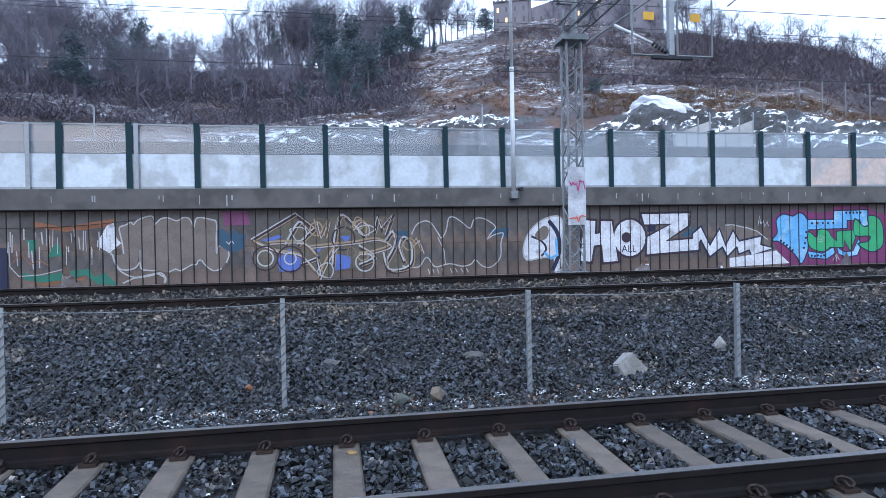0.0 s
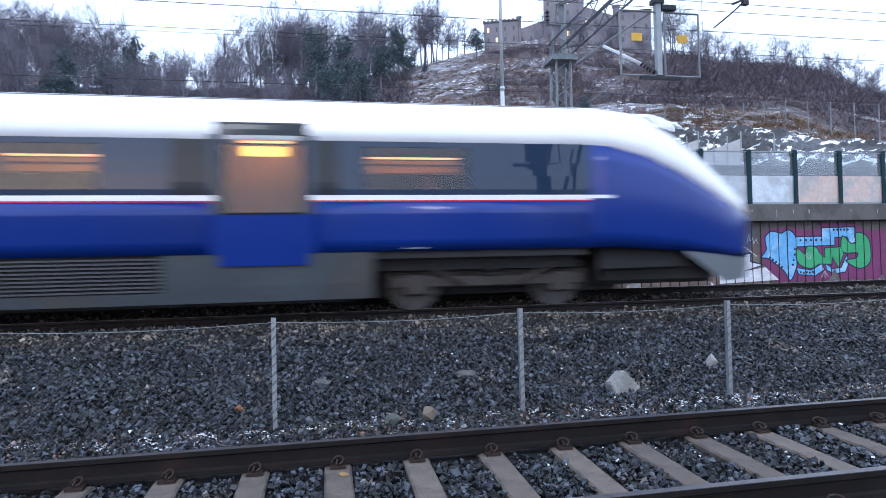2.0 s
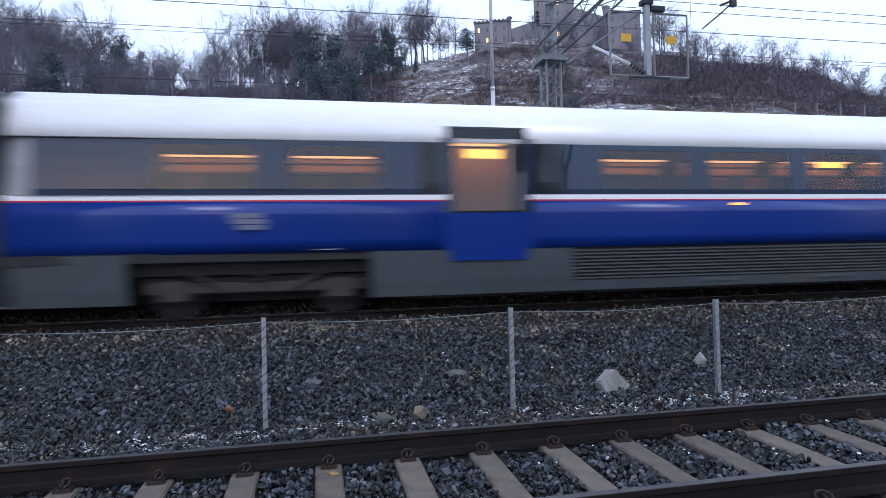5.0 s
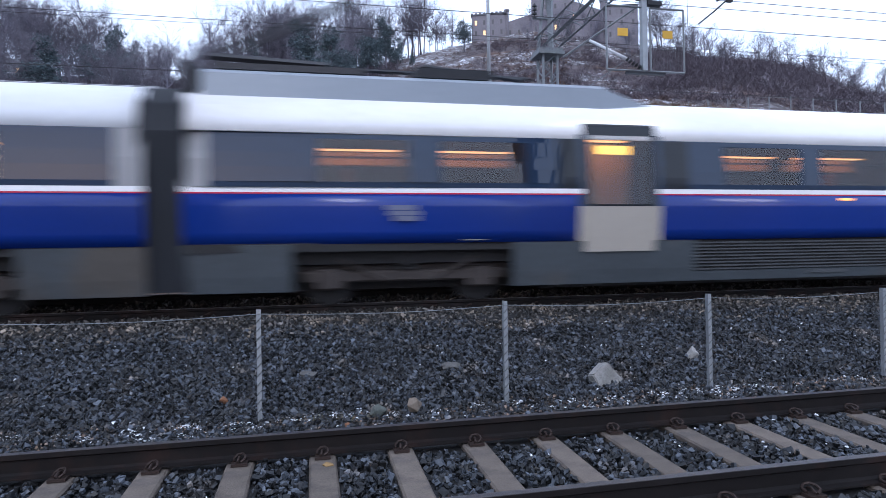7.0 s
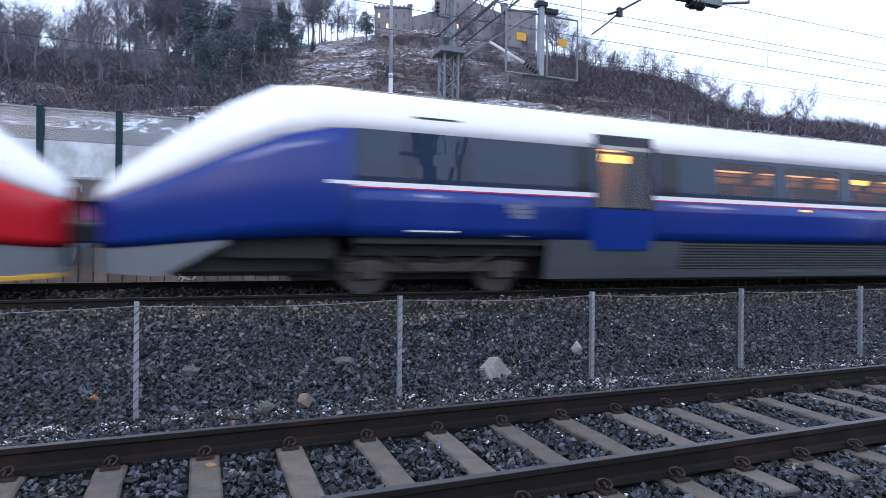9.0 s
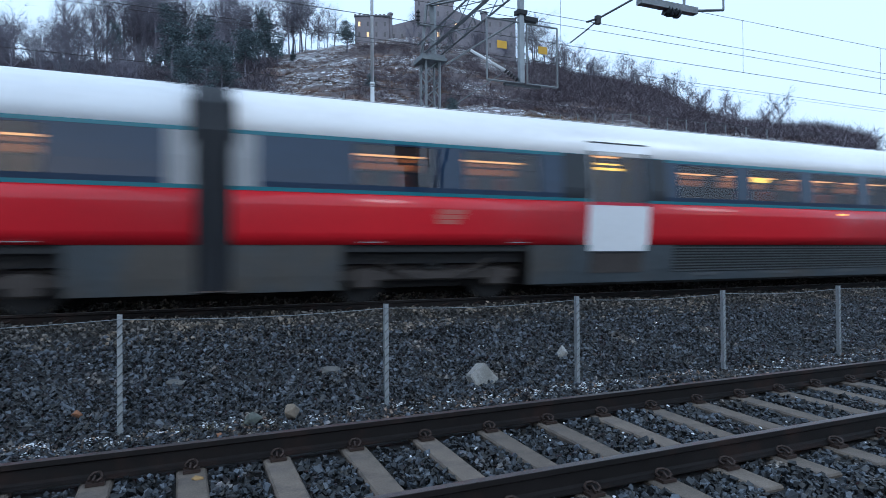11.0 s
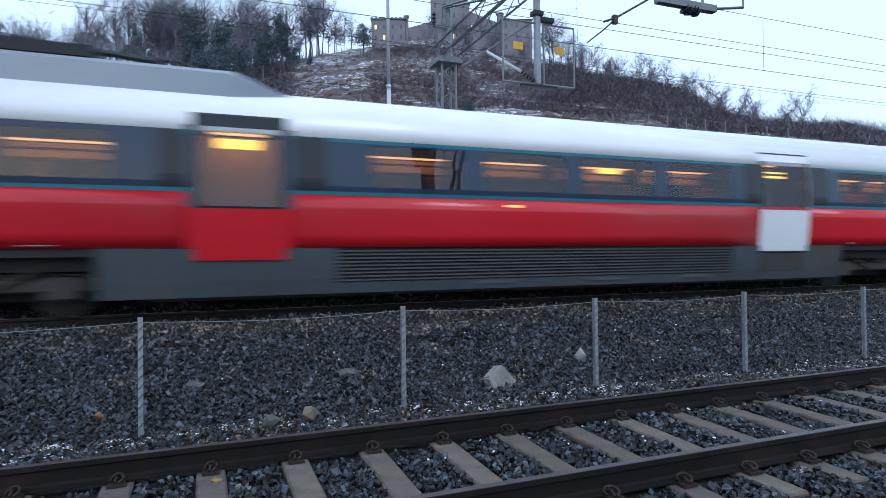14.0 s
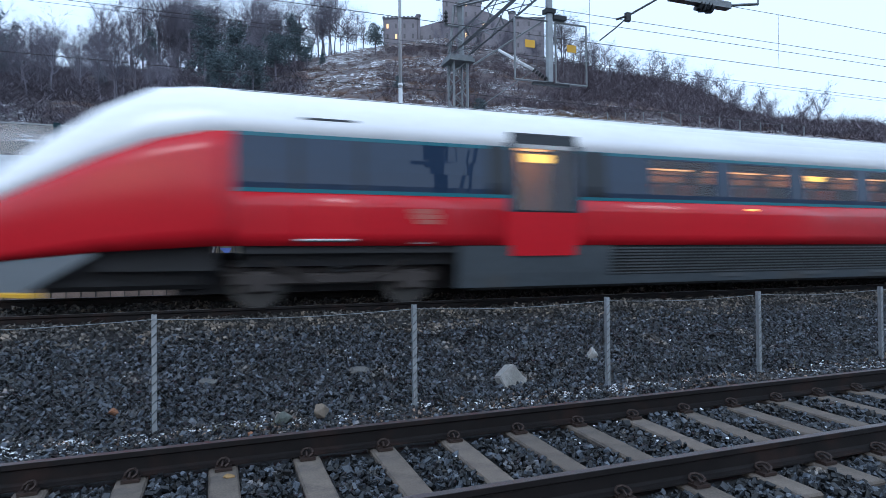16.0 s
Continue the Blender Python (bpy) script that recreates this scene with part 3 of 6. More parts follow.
def build_hanger():
    """The drop post over the track with its two guard frames, signs and steady arm."""
    hang = thing("drop_post", pose(5.86, 9.85, 0), "steel drop post with wire guard frames and yellow signs", "catenary support")
    part("post", boxed(-0.05, 0.05, -0.05, 0.05, 4.62, 6.72, bevel=0.008), GALV, hang)
    for b in ((-0.36, 0.40, -0.04, 0.04, 4.56, 4.60), (0.06, 0.34, -0.06, 0.06, 5.80, 5.88), (-0.10, 0.10, -0.08, 0.08, 5.90, 5.98)):
        part("cross_plate", boxed(*b), BLACK, hang)
    for x0, x1 in ((-0.72, -0.03), (0.13, 0.80)):
        bm = bmesh.new()
        for a, b in (((x0, 4.62), (x1, 4.62)), ((x0, 5.76), (x1, 5.76)), ((x0, 4.62), (x0, 5.76)), ((x1, 4.62), (x1, 5.76))):
            bar(bm, (a[0], 0, a[1]), (b[0], 0, b[1]), 0.028)
        for k in range(1, 12):
            x = x0 + (x1 - x0) * k / 12
            tube(bm, (x, 0, 4.62), (x, 0, 5.76), 0.0012, sides=3)
        part("guard_frame", bm, GALV_DULL, hang)
    for x in (-0.42, 0.46):
        part("warning_sign", boxed(x - 0.10, x + 0.10, -0.03, -0.018, 5.22, 5.36, bevel=0.003), YELLOW, hang, "small yellow warning sign")
    bm = bmesh.new()
    tube(bm, (-0.80, 0.5, 5.30), (-0.28, 0.1, 4.86), 0.025, 0.025, 8)
    part("white_tube", bm, mat("white_insulator", (0.6, 0.62, 0.65), 0.4, vary=0.1), hang, smooth=True)
    bm = bmesh.new()
    for k in range(5):
        p = Vector((-0.28, 0.1, 4.86)).lerp(Vector((-0.05, 0.0, 4.66)), k / 5)
        q = Vector((-0.28, 0.1, 4.86)).lerp(Vector((-0.05, 0.0, 4.66)), (k + 0.6) / 5)
        tube(bm, p, q, 0.048, 0.034, 8)
    part("insulator", bm, BLACK, hang)
    bm = bmesh.new()
    tube(bm, (-1.15, 0.9, 5.10), (-0.12, 0.0, 5.76), 0.018)
    tube(bm, (-0.95, 0.9, 4.35), (-0.35, 0.1, 4.80), 0.008)
    part("registration_arm", bm, GALV_DULL, hang)
    arm = thing("steady_arm", pose(6.37, 9.0, 0), "thin jointed steady arm holding the contact wire", "catenary fitting")
    bm = bmesh.new()
    polytube(bm, [(0, 0, 5.18), (0.30, -0.05, 5.42), (0.52, -0.1, 5.62)], 0.014)
    polytube(bm, [(0.28, -0.1, 5.55), (0.55, -0.1, 5.66), (1.25, -0.2, 6.08), (1.9, -0.4, 6.65)], 0.020)
    part("arm", bm, CABLE, arm)
    part("clamp", boxed(0.47, 0.57, -0.14, -0.06, 5.54, 5.70, bevel=0.01), CABLE, arm)
    sign = thing("hanging_frame", pose(4.9, 5.0, 0), "framed panel with insulator hung from the boom", "catenary support")
    bm = bmesh.new()
    box(bm, -0.50, 0.28, -0.04, 0.04, 4.03, 4.10)
    bar(bm, (0.30, 0, 4.08), (0.70, 0, 4.15), 0.022)
    bar(bm, (0.70, 0, 4.15), (0.70, 0, 5.2), 0.022)
    bar(bm, (0.12, 0, 4.08), (0.12, 0, 6.7), 0.03)
    part("frame", bm, GALV_DULL, sign)
    bm = bmesh.new()
    for k in range(4):
        tube(bm, (-0.14 + 0.05 * k, 0, 4.02 - 0.012 * (k % 2)), (-0.105 + 0.05 * k, 0, 4.0), 0.06, 0.045, 8)
    part("insulator", bm, BLACK, sign)


def build_wires():
    rows = [("contact_wire", 10.95, 5.92, 0.007), ("messenger_wire", 10.95, 7.22, 0.006), ("feeder_cable", 12.6, 7.28, 0.007), ("feeder_cable", 12.6, 7.08, 0.007),
            ("return_cable", 14.9, 6.95, 0.007), ("return_cable", 19.3, 7.0, 0.010), ("return_cable", 14.9, 6.85, 0.005)]
    for name, y, z, r in rows:
        bm = bmesh.new()
        tube(bm, (-90, y, z), (130, y, z), r, r, 5)
        part(name, bm, CABLE, None, "thin dark overhead line wire above the tracks", category="overhead wire", group="overhead wires")
    drop = thing("wire_droppers", None, "thin vertical droppers between the overhead wires", "overhead wire")
    for k in range(-4, 12):
        x = 12.9 + 5.4 * k
        if abs(x - 5.9) < 1:
            continue
        bm = bmesh.new()
        tube(bm, (x, 10.95, 5.92), (x, 10.95, 7.22), 0.005, sides=4)
        part("dropper", bm, CABLE, drop)


build_ground()
build_near_track()
build_far_track()
build_ballast()
build_fence()
build_wall()
build_barrier()
build_pole()
build_mast()
build_hanger()
build_wires()


# ---- the two coupled trainsets ----
def paint(name, color, rough=0.25):
    return mat(name, color, rough, vary=0.07, size=0.6, fine=9, bump=0.0, spec=0.5)


WHITE_PAINT = paint("white_train_paint", (0.84, 0.84, 0.86), 0.18)
DOOR_WHITE = paint("white_door_paint", (0.70, 0.71, 0.74), 0.35)
DOOR_TAN = paint("dusty_door_paint", (0.36, 0.33, 0.29), 0.5)
BLUE_PAINT = paint("deep_blue_train_paint", (0.008, 0.030, 0.21), 0.20)
RED_PAINT = paint("bright_red_train_paint", (0.50, 0.012, 0.022), 0.20)
TEAL_LINE = paint("teal_line_paint", (0.015, 0.12, 0.16))
RED_LINE = paint("red_line_paint", (0.45, 0.02, 0.05))
BAND = mat("dark_window_band", (0.020, 0.035, 0.068), 0.03, vary=0.1, size=0.5, fine=6, bump=0, spec=0.48)
CHIN = paint("grey_chin_paint", (0.16, 0.18, 0.20), 0.4)
PALE_PANEL = paint("pale_grey_panel", (0.24, 0.245, 0.26), 0.4)
SKIRT = mat("grey_skirt", (0.046, 0.056, 0.066), 0.55, vary=0.25, size=0.9, fine=12, bump=0.1, second=(0.06, 0.055, 0.05), amount=0.42)
SLAT = mat("grille_slat", (0.072, 0.078, 0.086), 0.5, 0.2, vary=0.2)
UNDER = mat("dark_underframe", (0.018, 0.018, 0.020), 0.8, vary=0.3)
BOGIE = mat("grimy_bogie", (0.042, 0.035, 0.033), 0.75, vary=0.4, size=3, fine=30)
TYRE = mat("steel_tyre", (0.13, 0.125, 0.12), 0.45, 0.6, vary=0.2)
ROOFGREY = paint("blue_grey_fairing", (0.20, 0.23, 0.27), 0.4)
WINDOW_GLASS = pane("train_window_glass", (0.48, 0.50, 0.56), 0.055, 0.985, 0.015)
# Beige darkened to brown: the dimness inside the cars is put into the colour.
INNER = mat("dim_interior", (0.085, 0.055, 0.05), 0.8, vary=0.2, size=1.0, fine=12)
# Orange surface for added reflectors; the warm glow is partly put into its colour.
GLOW_BOARD = mat("orange_glow_board", (0.72, 0.43, 0.24), 0.7, vary=0.1, size=1.0, fine=12)
SEAT = mat("rust_red_seat", (0.34, 0.10, 0.06), 0.9, vary=0.2, size=2, fine=20, per_object=0.3)
TUBE_WARM = glow("warm_ceiling_strip", (1.0, 0.42, 0.12), 7.5)
LAMP_YELLOW = glow("yellow_vestibule_lamp", (1.0, 0.50, 0.06), 11.0)
POCKET = mat("black_door_pocket", (0.014, 0.017, 0.022), 0.08, vary=0.1, bump=0, spec=0.4)
EMBLEM_TAN = paint("faded_emblem_paint", (0.42, 0.11, 0.09), 0.4)
EMBLEM_PALE = paint("pale_emblem_paint", (0.14, 0.155, 0.24), 0.4)
# Weak orange emission, for the marker lamps and for one glowing door sill.
ORANGE_GLOW = glow("dim_orange_glow", (1.0, 0.40, 0.10), 2.2)

SIDE_Z = [0.0, 0.31, 0.60, 1.04, 1.60, 2.10, 2.50, 2.73, 2.95, 3.12, 3.26, 3.36, 3.43, 3.47, 3.48]
SIDE_W = [1.34, 1.37, 1.40, 1.42, 1.425, 1.405, 1.345, 1.30, 1.235, 1.14, 1.01, 0.83, 0.59, 0.32, 0.0]
NOSE_E = [23.5, 24.05, 24.75, 25.45, 26.1, 26.65, 27.05, 27.3]
NOSE_TOP = [3.48, 3.50, 3.41, 3.06, 2.61, 2.19, 1.88, 1.62]
NOSE_LOW = [2.73, 2.70, 2.53, 2.24, 1.92, 1.66, 1.50, 1.40]
NOSE_W = [1.0, 0.995, 0.975, 0.93, 0.84, 0.70, 0.54, 0.34]


def nose_foot(e):
    """The lower edge of the coloured nose, which dips towards the tip."""
    return float(np.interp(e, [24.0, 25.5, 26.4, 27.3], [1.04, 0.95, 0.84, 0.72]))


def top_of(e):
    return float(np.interp(e, NOSE_E, NOSE_TOP))


def half_width(e, z):
    """Half the body's width at the distance e from the inner joint and the height z."""
    top = top_of(e)
    zz = z if top > 3.47 else (z if z < 1.04 else 1.04 + (z - 1.04) * (3.48 - 1.04) / max(top - 1.04, 0.05))
    return float(np.interp(zz, SIDE_Z, SIDE_W)) * float(np.interp(e, NOSE_E, NOSE_W))


def grid_shell(rows, thick):
    """A sheet from rows of points, given thickness towards the car's middle."""
    nr, nc = len(rows), len(rows[0])
    v = [p for r in rows for p in r]
    inner = []
    for p in v:
        d = Vector((0, p[1], (p[2] - 1.7) * 0.5))
        d = d.normalized() * thick if d.length > 1e-6 else Vector((0, 0, -thick))
        inner.append((p[0], p[1] - d.y, p[2] - d.z))
    n = len(v)
    f = []
    for i in range(nr - 1):
        for j in range(nc - 1):
            a, b, c, d = i * nc + j, i * nc + j + 1, (i + 1) * nc + j + 1, (i + 1) * nc + j
            f += [(a, b, c, d), (n + d, n + c, n + b, n + a)]
    for i in range(nr - 1):
        for j in (0, nc - 1):
            a, d = i * nc + j, (i + 1) * nc + j
            f.append((a, d, n + d, n + a))
    for j in range(nc - 1):
        for i in (0, nr - 1):
            a, b = i * nc + j, i * nc + j + 1
            f.append((a, b, n + b, n + a))
    bm = bmesh.new()
    vs = [bm.verts.new(p) for p in v + inner]
    for q in f:
        try:
            bm.faces.new([vs[i] for i in q])
        except ValueError:
            pass
    return bm


def strip(name, parent, material, es, low, high, off=0.0, thick=0.03, nz=4, sides=(-1, 1), label=""):
    """A band of the body's side from low to high (numbers or functions of e); one part for each side."""
    lo = low if callable(low) else (lambda e: low)
    hi = high if callable(high) else (lambda e: high)
    made = []
    for s in sides:
        rows = []
        for e in es:
            a, b = lo(e), hi(e)
            rows.append([(e, s * (half_width(e, a + (b - a) * k / nz) + off), a + (b - a) * k / nz) for k in range(nz + 1)])
        made.append(part(name, grid_shell(rows, thick), material, parent, label, smooth=nz > 3))
    return made


def car_bogie(car, e):
    bogie = part("bogie", boxed(e - 1.75, e + 1.75, -0.95, 0.95, 0.52, 0.66, bevel=0.02), BOGIE, car, "grimy steel bogie")
    for s in (-1, 1):
        bm = bmesh.new()
        box(bm, e - 1.65, e + 1.65, s * 1.02 - 0.09, s * 1.02 + 0.09, 0.40, 0.58, bevel=0.03)
        part("side_frame", bm, BOGIE, bogie)
        for d in (-1.23, 1.23):
            bm = bmesh.new()
            box(bm, e + d - 0.22, e + d + 0.22, s * 1.04 - 0.12, s * 1.04 + 0.12, 0.28, 0.62, bevel=0.04)
            part("axle_box", bm, BOGIE, bogie)
        bm = bmesh.new()
        for k in range(5):
            tube(bm, (e, s * 1.0, 0.60 + 0.07 * k), (e, s * 1.0, 0.64 + 0.07 * k), 0.17, 0.17, 12)
        tube(bm, (e, s * 1.0, 0.58), (e, s * 1.0, 0.96), 0.12, 0.12, 12)
        part("air_spring", bm, UNDER, bogie)
        for d in (-1, 1):
            part("damper", bar(bmesh.new(), (e + 0.35 * d, s * 1.16, 0.42), (e + 1.1 * d, s * 1.16, 0.78), 0.05), BOGIE, bogie)
    for d in (-1.23, 1.23):
        bm = bmesh.new()
        for s in (-1, 1):
            tube(bm, (0, s * 0.69, 0), (0, s * 0.82, 0), 0.43, 0.43, 24)
            tube(bm, (0, s * 0.82, 0), (0, s * 0.86, 0), 0.12, 0.10, 10)
            for k in range(3):
                a = 2.094 * k
                box(bm, 0.25 * math.cos(a) - 0.03, 0.25 * math.cos(a) + 0.03, s * 0.83 - 0.01, s * 0.83 + 0.01, 0.25 * math.sin(a) - 0.03, 0.25 * math.sin(a) + 0.03)
        tube(bm, (0, -0.7, 0), (0, 0.7, 0), 0.08, 0.08, 10)
        ws = part("wheelset", bm, TYRE if e == 22.05 else UNDER, bogie)
        ws.location = (e + d, 0, 0.43)
    return bogie


def lit_windows(car, spans, z0=1.99, z1=2.64):
    """Glass panes flush in the window band."""
    for a, b in spans:
        for s in (-1, 1):
            rows = [[(e, s * (half_width(e, z) - 0.006), z) for z in (z0, (z0 + z1) / 2, z1)] for e in (a, b)]
            p = part("window_pane", grid_shell(rows, 0.012), WINDOW_GLASS, car)
            p.visible_shadow = False


def band_between(car, e0, e1, spans, z0=1.905, z1=2.726):
    """The dark band: rails above and below the panes, and the pieces between them."""
    strip("band_rail", car, BAND, [e0, e1], z0, 1.99, nz=1)
    strip("band_rail", car, BAND, [e0, e1], 2.64, z1, nz=1)
    at = e0
    for a, b in sorted(spans) + [(e1, e1)]:
        if a - at > 0.02:
            strip("window_band", car, BAND, [at, a], 1.99, 2.64, nz=3)
        at = b


def side_door(car, e0, e1, leaf, tall, lamp):
    """A plug door leaf on each side, glazed over its whole width, between slim jambs and dark door pockets."""
    z0, z1 = (0.92, 1.79) if tall else (0.86, 1.62)

    def sheet(name, material, parent, a, b, zs, off, thick=0.03, label=""):
        rows = [[(e, s * (half_width(e, z) + off), z) for z in zs] for e in (a, b)]
        return part(name, grid_shell(rows, thick), material, parent, label)
    for s in (-1, 1):
        leaf_ob = sheet("door", leaf, car, e0 + 0.05, e1 - 0.05, (z0, (z0 + z1) / 2, z1), 0.025, 0.05, "white door leaf" if tall else "")
        jamb = DOOR_WHITE if tall else leaf
        d = 0.0 if tall else 0.06
        for a, b in ((e0 - d, e0 + 0.05), (e1 - 0.05, e1 + d)):
            sheet("door_jamb", jamb, leaf_ob, a, b, (1.04, 1.4, z1), 0.008)
            sheet("door_jamb", PALE_PANEL if tall and a <= e0 else BAND, leaf_ob, a, b, (z1, 2.3, 2.80), 0.008)
        sheet("window_surround", POCKET, leaf_ob, e0 + 0.05, e0 + 0.12, (z1, 2.25, 2.80), 0.014)
        sheet("window_surround", POCKET, leaf_ob, e1 - 0.12, e1 - 0.05, (z1, 2.25, 2.80), 0.014)
        glass = sheet("door_glass", WINDOW_GLASS, leaf_ob, e0 + 0.12, e1 - 0.12, (z1 + 0.03, 2.25, 2.80), -0.004, 0.012)
        glass.visible_shadow = False
        # The first car's sill emits orange to imitate a gleam; it is no lamp.
        sheet("glass_sill", (ORANGE_GLOW if index_of(car) == 0 else RED_LINE) if tall else POCKET, leaf_ob, e0 + 0.07, e1 - 0.07, (z1, z1 + 0.06 if tall else z1 + 0.03), 0.028)
        sheet("door_head", WHITE_PAINT if tall else POCKET, leaf_ob, e0 + 0.03, e1 - 0.03, (2.80, 2.88, 2.955), 0.012)
        sheet("drip_rail", BLACK, leaf_ob, e0 + 0.02, e1 - 0.02, (2.955, 2.985), 0.016, 0.02)
        if tall:
            sheet("lower_edge", BLACK, leaf_ob, e0 + 0.08, e1 - 0.08, (z0 - 0.03, z0), 0.02, 0.02)
        for a, b in ((e0 - 0.58, e0 - d), (e1 + d, e1 + 0.42)):
            sheet("door_pocket", POCKET, car, a, b, (1.91, 1.99, 2.10, 2.21, 2.31, 2.42, 2.50, 2.57, 2.64, 2.72), 0.007)
        zz = 2.47 if tall else 2.50
        part("vestibule_ceiling_light", boxed(e0 + 0.3, e1 - 0.3, s * 0.66 - (0.05 if tall else 0.12), s * 0.66 + (0.05 if tall else 0.12), 2.74, 2.77), TUBE_WARM, car)
        part("vestibule_lamp", boxed(e0 + 0.38, e0 + 0.38 + lamp * 0.85, s * 1.04 - 0.02, s * 1.04 + 0.02, zz, zz + 0.045 + (0.10 if not tall else 0)), LAMP_YELLOW, car)
        # Added board: grey mutes the glow behind white doors, orange imitates it elsewhere.
        part("door_backing", boxed(e0 + 0.02, e1 - 0.02, s * 0.42 - 0.02, s * 0.42 + 0.02, 1.06, 2.72), ROOFGREY if tall else GLOW_BOARD, car, "vestibule partition")
        part("grab_rail", tube(bmesh.new(), (e1 - 0.34, s * 1.12, 1.1), (e1 - 0.34, s * 1.12, 2.7), 0.02, 0.02, 8), YELLOW, car, "yellow grab rail")
        if tall:
            part("vestibule_lamp", boxed(e0 + 0.38, e0 + 0.30 + lamp * 0.85, s * 1.04 - 0.02, s * 1.04 + 0.02, zz + 0.10, zz + 0.13), LAMP_YELLOW, car)
            sheet("door_step", BOGIE, car, e0 + 0.1, e1 - 0.1, (0.50, 0.88), 0.004, 0.02, "rust stained step panel")


def index_of(car):
    return 0 if car.name == "rail_car" else 1


def rail_car(body, blue, end, raised, door_b, index):
    """One car; its inner joint lies at e = 0 and it reaches along +x."""
    length = 27.3 if end else 25.4
    tone = "deep blue" if blue else "bright red"
    label = tone + " and white " + ("driving car with a sloping nose" if end else "middle car with a pantograph fairing" if raised else "middle car with a dark window band")
    car = thing("rail_car", None, label, "train car", "coupled train cars")
    last = 23.65 if end else length - 0.25
    mids = [0.25, last]
    # window groups
    g = random.Random(index)
    spans = [(2.1, 3.5), (4.0, 5.5)] + [(8.75 + 1.98 * k, 8.75 + 1.98 * k + 1.55) for k in range(4)]
    spans += ([(20.0, 21.6)] if index % 4 == 0 else []) if end else [(19.9, 21.3), (21.8, 23.2)]
    db0, db1 = (17.80, 19.18) if end else (17.53, 18.91)
    da0, da1 = (6.57, 8.01) if end else (6.47, 7.91)
    for e0, e1 in ((0.62, da0), (da1, db0), (db1, last if end else length - 0.62)):
        band_between(car, e0, e1, [w for w in spans if e0 < w[0] and w[1] < e1])
    lit_windows(car, spans)
    strip("end_panel", car, PALE_PANEL, [0.25, 0.62], 1.905, 2.726, nz=2)
    if not end:
        strip("end_panel", car, PALE_PANEL, [length - 0.62, length - 0.25], 1.905, 2.726, nz=2)
    for e0, e1 in ((0.25, da0), (da1, db0), (db1, last)):
        if blue and end and e1 == last:
            strip("white_line", car, WHITE_PAINT, [last, 24.05], 1.85, 1.905, 0.004, nz=1)
        if blue:
            strip("white_line", car, WHITE_PAINT, [e0, e1], 1.826, 1.905, 0.002, nz=1)
            strip("red_line", car, RED_LINE, [e0, e1], 1.803, 1.826, 0.002, nz=1)
        else:
            strip("teal_line", car, TEAL_LINE, [e0, e1], 1.845, 1.905, 0.002, nz=1)
            strip("teal_line", car, TEAL_LINE, [e0, e1], 2.67, 2.726, 0.004, nz=1)
        strip("side_panel", car, body, [e0, e1], 1.04, 1.803 if blue else 1.845, nz=4)
    # roof
    rows = []
    es = [0.25, last] + NOSE_E[1:] if end else [0.25, last]
    for e in es:
        lo, top = (float(np.interp(e, NOSE_E, NOSE_LOW)), top_of(e)) if end else (2.726, 3.48)
        zs = [lo + (top - lo) * k for k in (0, 0.3, 0.52, 0.71, 0.84, 0.93, 0.985)]
        half = [(e, -half_width(e, z) if end else -float(np.interp(z, SIDE_Z, SIDE_W)), z) for z in zs]
        rows.append(half + [(e, 0, top)] + [(e, -p[1], p[2]) for p in half[::-1]])
    part("roof", grid_shell(rows, 0.03), WHITE_PAINT, car, "white curved roof", smooth=True)
    strip("gutter_line", car, BOGIE, [0.25, last], 3.395, 3.415, 0.01, 0.02, nz=1)
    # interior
    # Added backdrop along the middle, dark to stand for the unlit interior.
    inner = part("interior", boxed(0.4, last - 0.2, -0.03, 0.03, 0.95, 2.9), INNER, car, "dark backdrop board for the dim interior")
    part("floor_pan", boxed(0.3, last - 0.05, -1.37, 1.37, 0.92, 1.055), UNDER, car)
    for s in (-1, 1):
        for a, b in spans:
            if g.random() < 0.97:
                part("ceiling_strip", boxed(a + 0.1, b - 0.05, s * 0.72 - 0.11, s * 0.72 + 0.11, 2.50, 2.52), TUBE_WARM, inner)
                # Reflector added under the strip to spread a warm glow in the window.
                part("luggage_bin", boxed(a - 0.05, b + 0.05, s * 0.46 - 0.05, s * 0.46 + 0.05, 2.26, 2.49, bevel=0.02), GLOW_BOARD, inner)
                part("luggage_rack", boxed(a, b, s * 1.14 - 0.14, s * 1.14 + 0.14, 2.36, 2.38), SLAT, inner)
            for k in (0.15, 0.62):
                x = a + (b - a) * k
                if g.random() < 0.75:
                    bm = boxed(x, x + 0.14, s * 1.18 - 0.24 * (s > 0) * 2, s * 1.18 + (0.48 if s < 0 else 0), 1.3, 2.2, bevel=0.04)
                    part("seat_back", bm, SEAT, inner)
        part("strip_lamp", boxed(spans[3][0] + 0.5, spans[3][0] + 1.0, s * 1.0 - 0.02, s * 1.0 + 0.02, 2.40, 2.50), LAMP_YELLOW, inner)
    side_door(car, da0, da1, DOOR_WHITE, True, 0.75)
    side_door(car, db0, db1, door_b, False, 0.75)
    # skirt, grille and running gear
    strip("skirt", car, SKIRT, [0.25, 1.9], 0.31, 1.035, -0.01, nz=3)
    strip("skirt", car, SKIRT, [5.35, da1 + 0.7], 0.31, 1.035, -0.01, nz=3)
    strip("skirt", car, SKIRT, [db0 - 0.75, 20.1], 0.31, 1.035, -0.01, nz=3)
    if not end:
        strip("skirt", car, SKIRT, [23.6, length - 0.25], 0.31, 1.035, -0.01, nz=3)
    strip("skirt", car, SKIRT, [da1 + 0.7, db0 - 0.75], 0.31, 0.48, -0.01, nz=2)
    ga, gb = da1 + 0.7, db0 - 0.75
